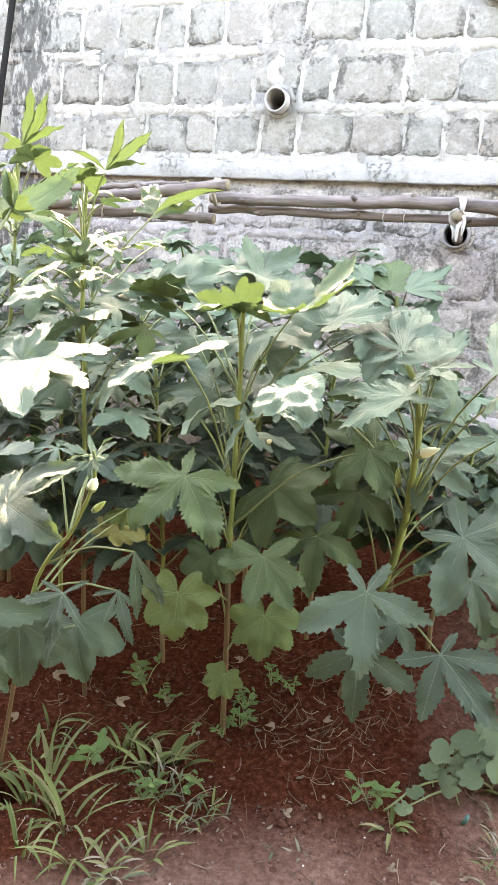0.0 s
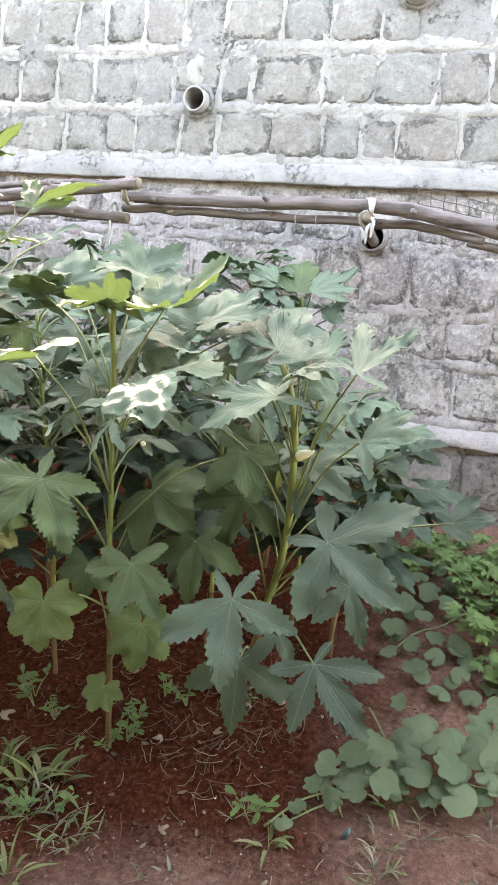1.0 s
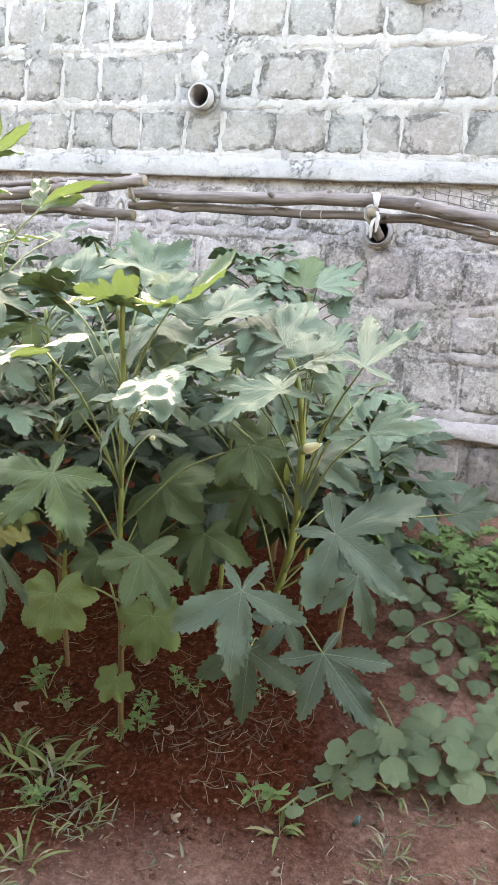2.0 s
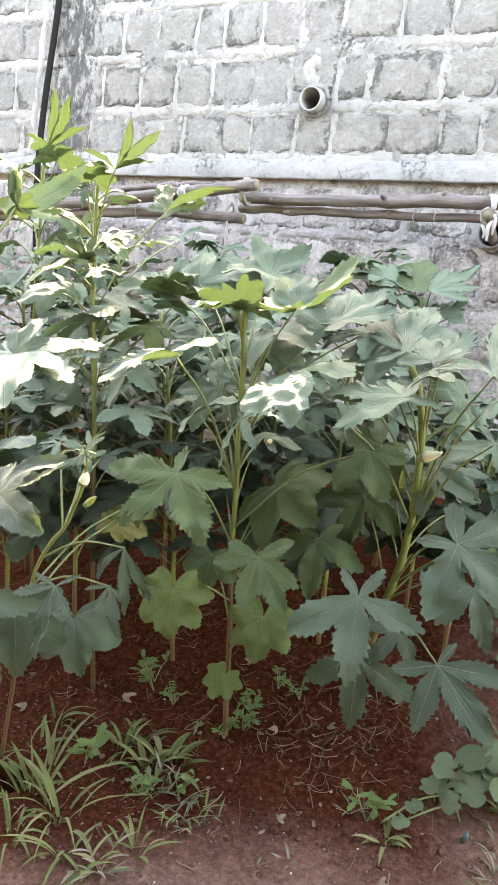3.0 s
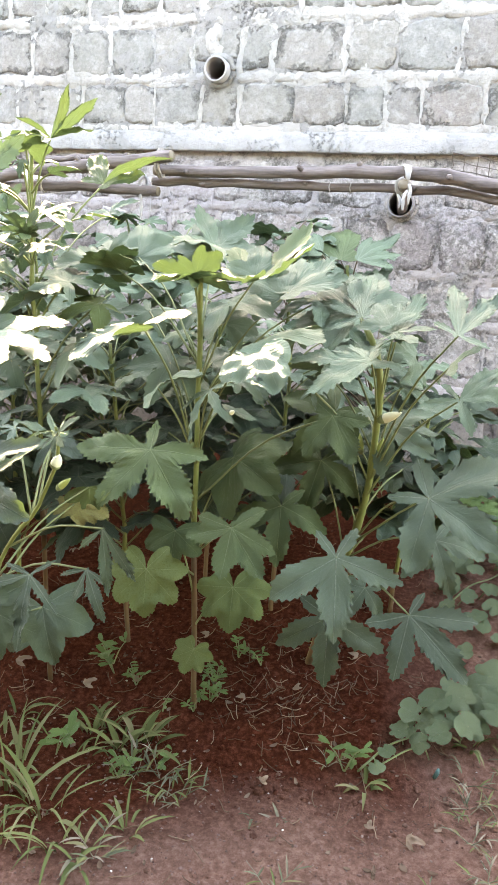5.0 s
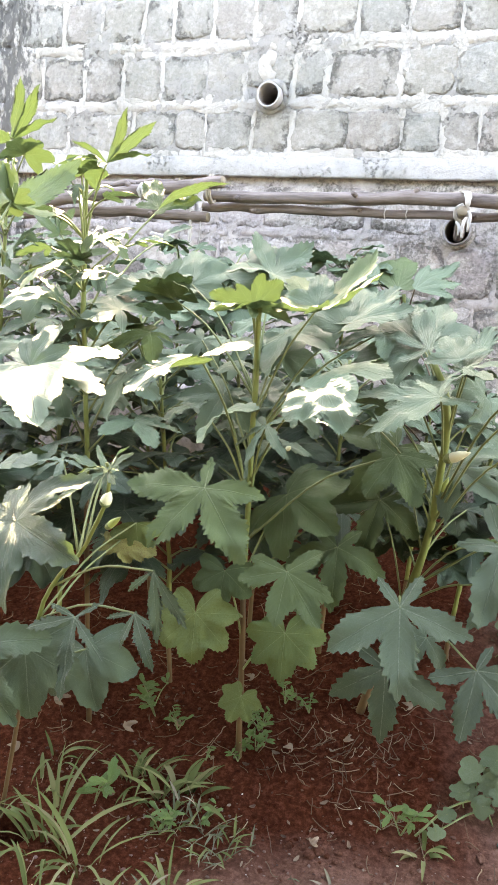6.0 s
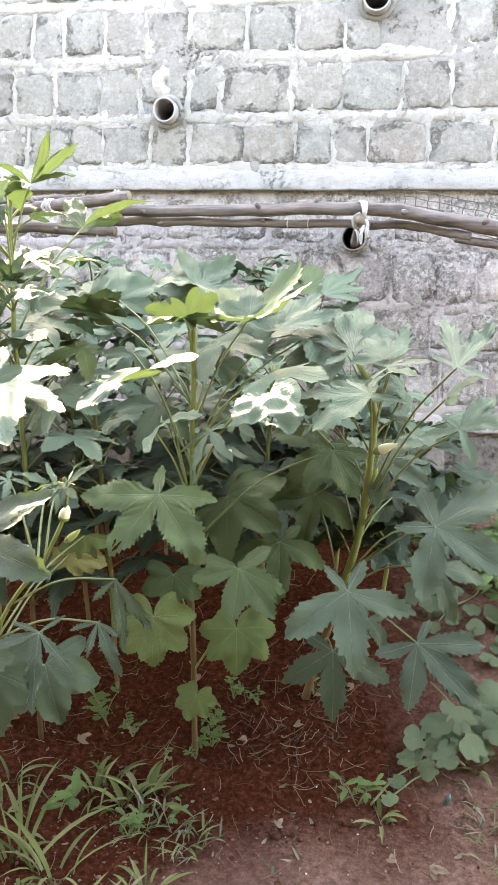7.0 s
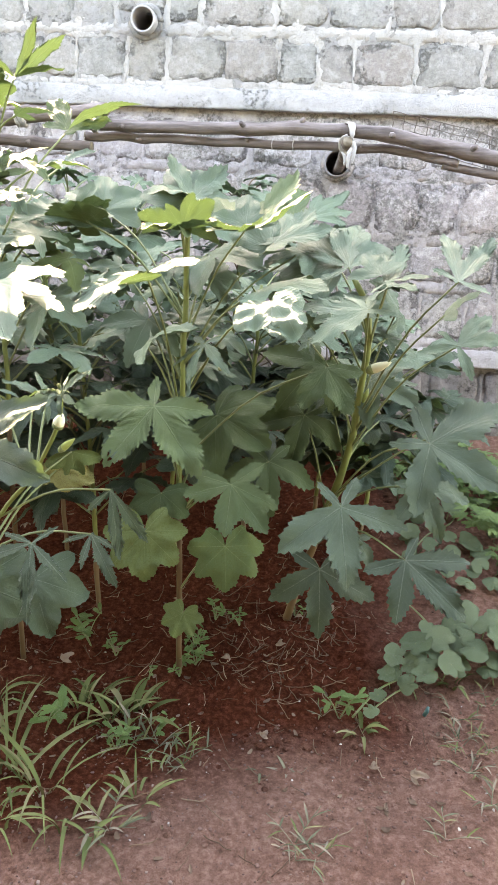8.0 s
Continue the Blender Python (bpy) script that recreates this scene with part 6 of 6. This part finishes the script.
def pebble(lo, hi):
    def make(rnd, p):
        r = rnd.uniform(lo, hi) * rnd.uniform(0.5, 1)
        sx, sy, sz = (rnd.uniform(0.6, 1.4) * r * k for k in (1.0, 1.0, 0.6))
        t = rnd.uniform(0, 6.28)
        v = []
        for k, (z, q) in enumerate(((-0.6, 0.7), (0.1, 1.0), (0.65, 0.62))):
            for i in range(6):
                a = t + i * 1.047 + k * 0.4
                j = rnd.uniform(0.8, 1.15)
                v.append(p + Vector((math.cos(a) * sx * q * j, math.sin(a) * sy * q * j, (z + 0.2) * sz)))
        v.append(p + Vector((0, 0, sz)))
        f = [(b * 6 + i, b * 6 + (i + 1) % 6, b * 6 + 6 + (i + 1) % 6, b * 6 + 6 + i) for b in range(2) for i in range(6)]
        f += [(12 + i, 12 + (i + 1) % 6, 18) for i in range(6)]
        return v, f
    return make


def straw(lo, hi, r):
    def make(rnd, p):
        a, ln = rnd.uniform(0, 6.28), rnd.uniform(lo, hi)
        c = rnd.gauss(0, 0.14)
        pts = []
        for i in range(6):
            s = i / 5 - 0.5
            q = p + Vector((math.cos(a + c * s), math.sin(a + c * s), 0)) * ln * s
            q += Vector((rnd.gauss(0, 0.0007), rnd.gauss(0, 0.0007), 0))
            q.z = ground_z(q.x, q.y) + r + 0.002 + 0.009 * rnd.random() * (1 if i in (0, 5) else 0.3)
            pts.append(q)
        return tube_data(smooth_line(pts, 8), [r * rnd.uniform(0.7, 1.2)] * 8, 5)
    return make


def in_bed(rnd):
    return rnd.uniform(-0.9, 1.0), 1.02 + 1.2 * rnd.random() ** 1.3


def on_path(rnd):
    return rnd.uniform(-0.6, 1.1), rnd.uniform(0.45, 1.10)


scatter("bed_pebbles", 1500, 1, in_bed, pebble(0.0010, 0.0050), M_PEBBLE, "small reddish crumbs and stones on the bed", "pebbles")
scatter("path_pebbles", 2600, 2, on_path, pebble(0.0010, 0.0042), M_GRIT, "small reddish crumbs and stones on the path", "pebbles")
scatter("white_chips", 45, 3, lambda r: (r.uniform(-0.3, 0.95), r.uniform(0.66, 1.35)), pebble(0.0014, 0.0034), M_CHIP, "tiny white chips strewn on the soil", "chips")
scatter("straw_litter", 480, 4, lambda r: (r.uniform(-0.8, 0.75), 1.12 + 0.8 * r.random()), straw(0.012, 0.06, 0.0007), M_STRAW, "dry straw and thin stalks under the okra", "straw")
scatter("straw_mat", 150, 14, lambda r: (r.gauss(0.22, 0.12), r.gauss(1.33, 0.10)), straw(0.012, 0.065, 0.0009), M_STRAW, "matted dry straw beside the okra stems", "straw")
scatter("twigs", 110, 5, lambda r: (r.uniform(-0.35, 0.9), r.uniform(0.72, 1.25)), straw(0.015, 0.06, 0.0009), M_STRAW, "short dry twigs on the trodden soil", "twigs")
scatter("clods", 480, 6, in_bed, pebble(0.005, 0.014), M_SOIL, "crumbly clods of red earth in the bed", "clods")
scatter("path_clods", 420, 16, on_path, pebble(0.003, 0.008), M_SOIL, "small crumbled clods of earth on the trodden path", "clods")

def flake(lo, hi):
    """A torn, curled scrap of a dry leaf."""
    def make(rnd, p):
        ln, wd = rnd.uniform(lo, hi), rnd.uniform(0.3, 0.6)
        a, curl = rnd.uniform(0, 6.28), rnd.uniform(0.10, 0.55)
        c, si = math.cos(a), math.sin(a)
        v, f = [], []
        for i in range(5):
            s = i / 4 - 0.5
            half = ln * wd * (0.5 - 1.6 * s * s) * rnd.uniform(0.7, 1.2) + 0.0006
            for k in (-1, 0, 1):
                x, y = ln * s, half * k
                v.append(p + Vector((c * x - si * y, si * x + c * y, 0.0012 + ln * curl * (s * s * 1.6 + 0.25 * k * k) * rnd.uniform(0.7, 1.3))))
        for i in range(4):
            for k in (0, 1):
                b = i * 3 + k
                f.append((b, b + 1, b + 4, b + 3))
        n = len(v)
        v += [q - Vector((0, 0, 0.0006)) for q in v]
        f += [tuple(j + n for j in q[::-1]) for q in f]
        return v, f
    return make


M_SCRAP = straw_mat("leaf_scrap", (0.093, 0.055, 0.033), (0.170, 0.109, 0.072), (0.064, 0.037, 0.024), (0.246, 0.172, 0.119), (0.119, 0.066, 0.042))
scatter("leaf_scraps", 190, 21, lambda r: (r.uniform(-0.55, 0.95), r.uniform(0.62, 1.75)), flake(0.007, 0.020), M_SCRAP, "torn brown scraps of dry leaf on the soil", "leaf litter")
# ---- stones of the wall, each a piece of its own ----
def stone_piece(w, h, proud, seed, mat):
    """A roughly squared stone, its face to local -y, a little pillowed."""
    rnd = random.Random(seed)
    n, v, f, uv = 22, [], [], []
    jag = [rnd.uniform(-0.09, 0.06) for _ in range(n)]
    ph = [rnd.uniform(0, 6.28) for _ in range(3)]
    for d, s in ((0.03, 1.03), (-proud * 0.35, 1.0), (-proud, 0.9), (-proud * 1.15, 0.5)):
        for k in range(n):
            a = 2 * math.pi * (k + 0.5) / n
            c, si = math.cos(a), math.sin(a)
            q = 1 / (abs(c) ** 14 + abs(si) ** 14) ** (1 / 14)
            j = 1 + 0.03 * math.sin(2 * a + ph[0]) + 0.035 * math.sin(3 * a + ph[1]) + 0.03 * math.sin(5 * a + ph[2])
            if s > 0.8:
                j *= 1 + jag[k]
            uv.append((s, 0.0))
            v.append((c * q * j * w / 2 * s, d + (rnd.uniform(-1, 1) * proud * 0.4 if d < 0 else 0), si * q * j * h / 2 * s))
    v.append((0, -proud * 1.1, 0))
    uv.append((0.0, 0.0))
    for r in range(3):
        for k in range(n):
            a, b = r * n + k, r * n + (k + 1) % n
            f.append((a, b, b + n, a + n))
    for k in range(n):
        f.append((3 * n + k, 3 * n + (k + 1) % n, 4 * n))
    return mesh_from("stone_piece", v, f, mat, uvs=uv)


def ribbon(points, widths, proud, seed):
    """A raised run of mortar along points (x, z) on the wall's face, with ragged edges."""
    rnd = random.Random(seed)
    v, f = [], []
    for i, (x, z) in enumerate(points):
        x1, z1 = points[min(i + 1, len(points) - 1)]
        x0, z0 = points[max(i - 1, 0)]
        d = Vector((x1 - x0, z1 - z0)).normalized()
        s = Vector((-d.y, d.x))
        for k, o in ((-1.0, -0.006), (-0.7, 0.8), (0.0, 1.0), (0.7, 0.8), (1.0, -0.006)):
            w = widths[i] * k * rnd.uniform(0.75, 1.2)
            px, pz = x + s.x * w, z + s.y * w
            out = proud * o * rnd.uniform(0.7, 1.25) if o > 0 else -0.008
            v.append((px, wall_y(pz) - out, pz))
    for i in range(len(points) - 1):
        for k in range(4):
            a = i * 5 + k
            f.append((a, a + 1, a + 6, a + 5))
    return v, f


POINTS = {}


def add_ribbon(parent, *args):
    v, f = POINTS.setdefault(parent.name, ([], []))
    a, b = ribbon(*args)
    k = len(v)
    v.extend(a)
    f.extend(tuple(i + k for i in q) for q in b)


def course(z0, z1, joints, gap, proud, mat, parent, seed, lo, hi, wide=0.0145):
    rnd = random.Random(seed)
    # the bed joint under the course, broken round the drain pipes
    n = int((hi - lo) / 0.010)
    run = []
    for i in range(n + 2):
        x = lo + (hi - lo) * i / n
        z = z0 - 0.018 + 0.007 * noise.noise((i * 0.06, seed, 0)) + 0.004 * noise.noise((i * 0.4, seed, 1))
        w = 0.024 + 0.010 * noise.noise((i * 0.09, seed, 4)) + 0.009 * noise.noise((i * 0.45, seed, 8))
        if i > n or w < 0.005 or any(math.hypot(x - hx, z - hz) < hr + 0.012 for hx, hz, hr in DRAINS):
            if len(run) > 3:
                add_ribbon(parent, [q[:2] for q in run], [0.004] + [q[2] for q in run[1:-1]] + [0.004], 0.0019, seed + i)
            run = []
        else:
            run.append((x, z, w))
    xs = list(joints)
    while xs[0] > lo:
        xs.insert(0, xs[0] - rnd.uniform(0.12, 0.23))
    while xs[-1] < hi:
        xs.append(xs[-1] + rnd.uniform(0.12, 0.24))
    for a, b in zip(xs, xs[1:]):
        lean, fat = rnd.uniform(-0.016, 0.016), rnd.uniform(0.55, 1.35)
        if all(math.hypot(a - hx, (z0 + z1) / 2 - hz) > hr + 0.04 for hx, hz, hr in DRAINS) and rnd.random() < 0.9:
            add_ribbon(parent, [(a + lean * (i / 9 - 0.5) + 0.003 * noise.noise((i * 0.5, a, seed)), z0 - 0.012 + (z1 - z0 + 0.016) * i / 9) for i in range(10)], [max(0.003, wide * fat * (0.9 + 0.8 * noise.noise((i * 0.35, a * 9, seed)))) for i in range(10)], 0.0023, rnd.randrange(9999))
        w = b - a - gap * rnd.uniform(0.7, 1.3)
        h = (z1 - z0) * rnd.uniform(0.97, 1.06)
        x, z = (a + b) / 2, (z0 + z1) / 2 + rnd.uniform(-0.006, 0.006)
        skip = False
        for hx, hz, hr in DRAINS:
            dx = max(abs(hx - x) - w / 2, 0.0)
            dz = max(abs(hz - z) - h / 2, 0.0)
            lap = hr + 0.006 - math.hypot(dx, dz)
            if lap > 0:
                if dx > 0 or lap > 0.05:
                    skip = True
                else:
                    h -= lap
                    z += lap / 2 * (1 if z > hz else -1)
        if skip:
            continue
        child("stone", stone_piece(w, h, proud * rnd.uniform(0.7, 1.3), rnd.randrange(10 ** 6), mat), parent, on_wall(x, z))


ROW1 = (-1.332, -1.163, -0.896, -0.727, -0.613, -0.438, -0.301, -0.105, 0.073, 0.203, 0.318)
ROW2 = (-1.283, -1.105, -0.946, -0.793, -0.623, -0.481, -0.303, -0.192, 0.055, 0.223)
ROW3 = (-1.392, -1.203, -1.05, -0.878, -0.762, -0.61, -0.46, -0.304, -0.106, 0.064, 0.226)
course(1.425, 1.552, ROW1, 0.004, 0.0022, M_STONE, wall_up, 1, -2.3, 1.6, 0.017)
course(1.596, 1.745, ROW2, 0.004, 0.0022, M_STONE, wall_up, 2, -2.3, 1.6, 0.017)
course(1.790, 1.935, ROW3, 0.004, 0.0022, M_STONE, wall_up, 3, -2.3, 1.6, 0.017)
course(1.975, 2.12, (-1.0, -0.84), 0.004, 0.0022, M_STONE, wall_up, 4, -2.3, 1.6, 0.017)
course(1.175, 1.315, (-0.9, -0.75), 0.006, 0.0032, M_STONE_LOW, wall_mid, 6, -2.1, 1.6)
course(0.975, 1.135, (0.263, 0.418, 0.568, 0.70), 0.006, 0.0032, M_STONE_LOW, wall_mid, 7, -2.0, 1.6)
course(0.815, 0.940, (0.20, 0.36, 0.56, 0.69), 0.006, 0.0032, M_STONE_LOW, wall_mid, 8, -1.8, 1.6)
course(0.635, 0.780, (0.25, 0.42, 0.60, 0.75), 0.006, 0.0032, M_STONE_LOW, wall_mid, 9, -1.6, 1.6)
course(0.36, 0.52, (0.2, 0.42, 0.65), 0.03, 0.010, M_FOOT, wall_foot, 10, -1.2, 1.5)

# mortar smeared over the edges of the stones
def smear(parent, x, z, w, h, proud, seed):
    v, f = POINTS.setdefault(parent.name, ([], []))
    k, n = len(v), 14
    v.append((x, wall_y(z) - proud, z))
    for s, o in ((0.5, 1.0), (0.8, 0.7), (1.0, -0.8)):
        for i in range(n):
            a = 2 * math.pi * i / n
            r = s * (1 + 0.24 * noise.noise((math.cos(a) * 1.3 + seed * 3.1, math.sin(a) * 1.3, seed * 0.37)) + 0.22 * noise.noise((math.cos(a) * 4, math.sin(a) * 4, seed)))
            px, pz = x + r * w * math.cos(a), z + r * h * math.sin(a)
            v.append((px, wall_y(pz) - proud * o * (1 + 0.2 * math.sin(i * 2.3 + seed)), pz))
    for i in range(n):
        b = (i + 1) % n
        f.append((k, k + 1 + b, k + 1 + i))
        for j in range(2):
            f.append((k + 1 + j * n + i, k + 1 + j * n + b, k + 1 + (j + 1) * n + b, k + 1 + (j + 1) * n + i))


smr = random.Random(41)
for i in range(230):
    zj = smr.choice((1.41, 1.575, 1.768, 1.955))
    up = smr.random() < 0.45
    x, z = smr.uniform(-1.9, 1.1), zj + smr.uniform(-0.022, 0.022) + (smr.uniform(-0.07, 0.07) if up else 0)
    if all(math.hypot(x - hx, z - hz) > hr + 0.075 for hx, hz, hr in DRAINS):
        smear(wall_up, x, z, smr.uniform(0.012, 0.03) if up else smr.uniform(0.03, 0.075), smr.uniform(0.02, 0.05) if up else smr.uniform(0.012, 0.028), smr.uniform(0.0014, 0.0022), i)
for i in range(120):
    x, z = smr.uniform(-1.6, 1.1), smr.choice((0.795, 0.955, 1.155)) + smr.uniform(-0.03, 0.03)
    if all(math.hypot(x - hx, z - hz) > hr + 0.07 for hx, hz, hr in DRAINS):
        smear(wall_mid, x, z, smr.uniform(0.02, 0.06), smr.uniform(0.012, 0.03), smr.uniform(0.0015, 0.003), i + 500)

# white patch of mortar over the middle drain pipe
add_ribbon(wall_up, [(-0.405 + 0.01 * math.sin(i), 1.645 + 0.012 * i) for i in range(10)], [0.008, 0.030, 0.034, 0.030, 0.033, 0.036, 0.034, 0.03, 0.024, 0.006], 0.009, 77)
for x in (-1.63, -1.44):
    add_ribbon(wall_up, [(x + 0.01 * noise.noise((i * 0.3, x, 0)) + 0.0012 * i, 1.42 + 0.02 * i) for i in range(44)], [0.020 + 0.008 * noise.noise((i * 0.4, x, 3)) for i in range(44)], 0.004, 5)
for parent, mat in ((wall_up, M_POINTING), (wall_mid, M_POINTING_LOW), (wall_foot, M_FOOT)):
    v, f = POINTS[parent.name]
    child("pointing", mesh_from("pointing", v, f, mat), parent, label="raised mortar pointing between the stones")["kind"] = "stuff"
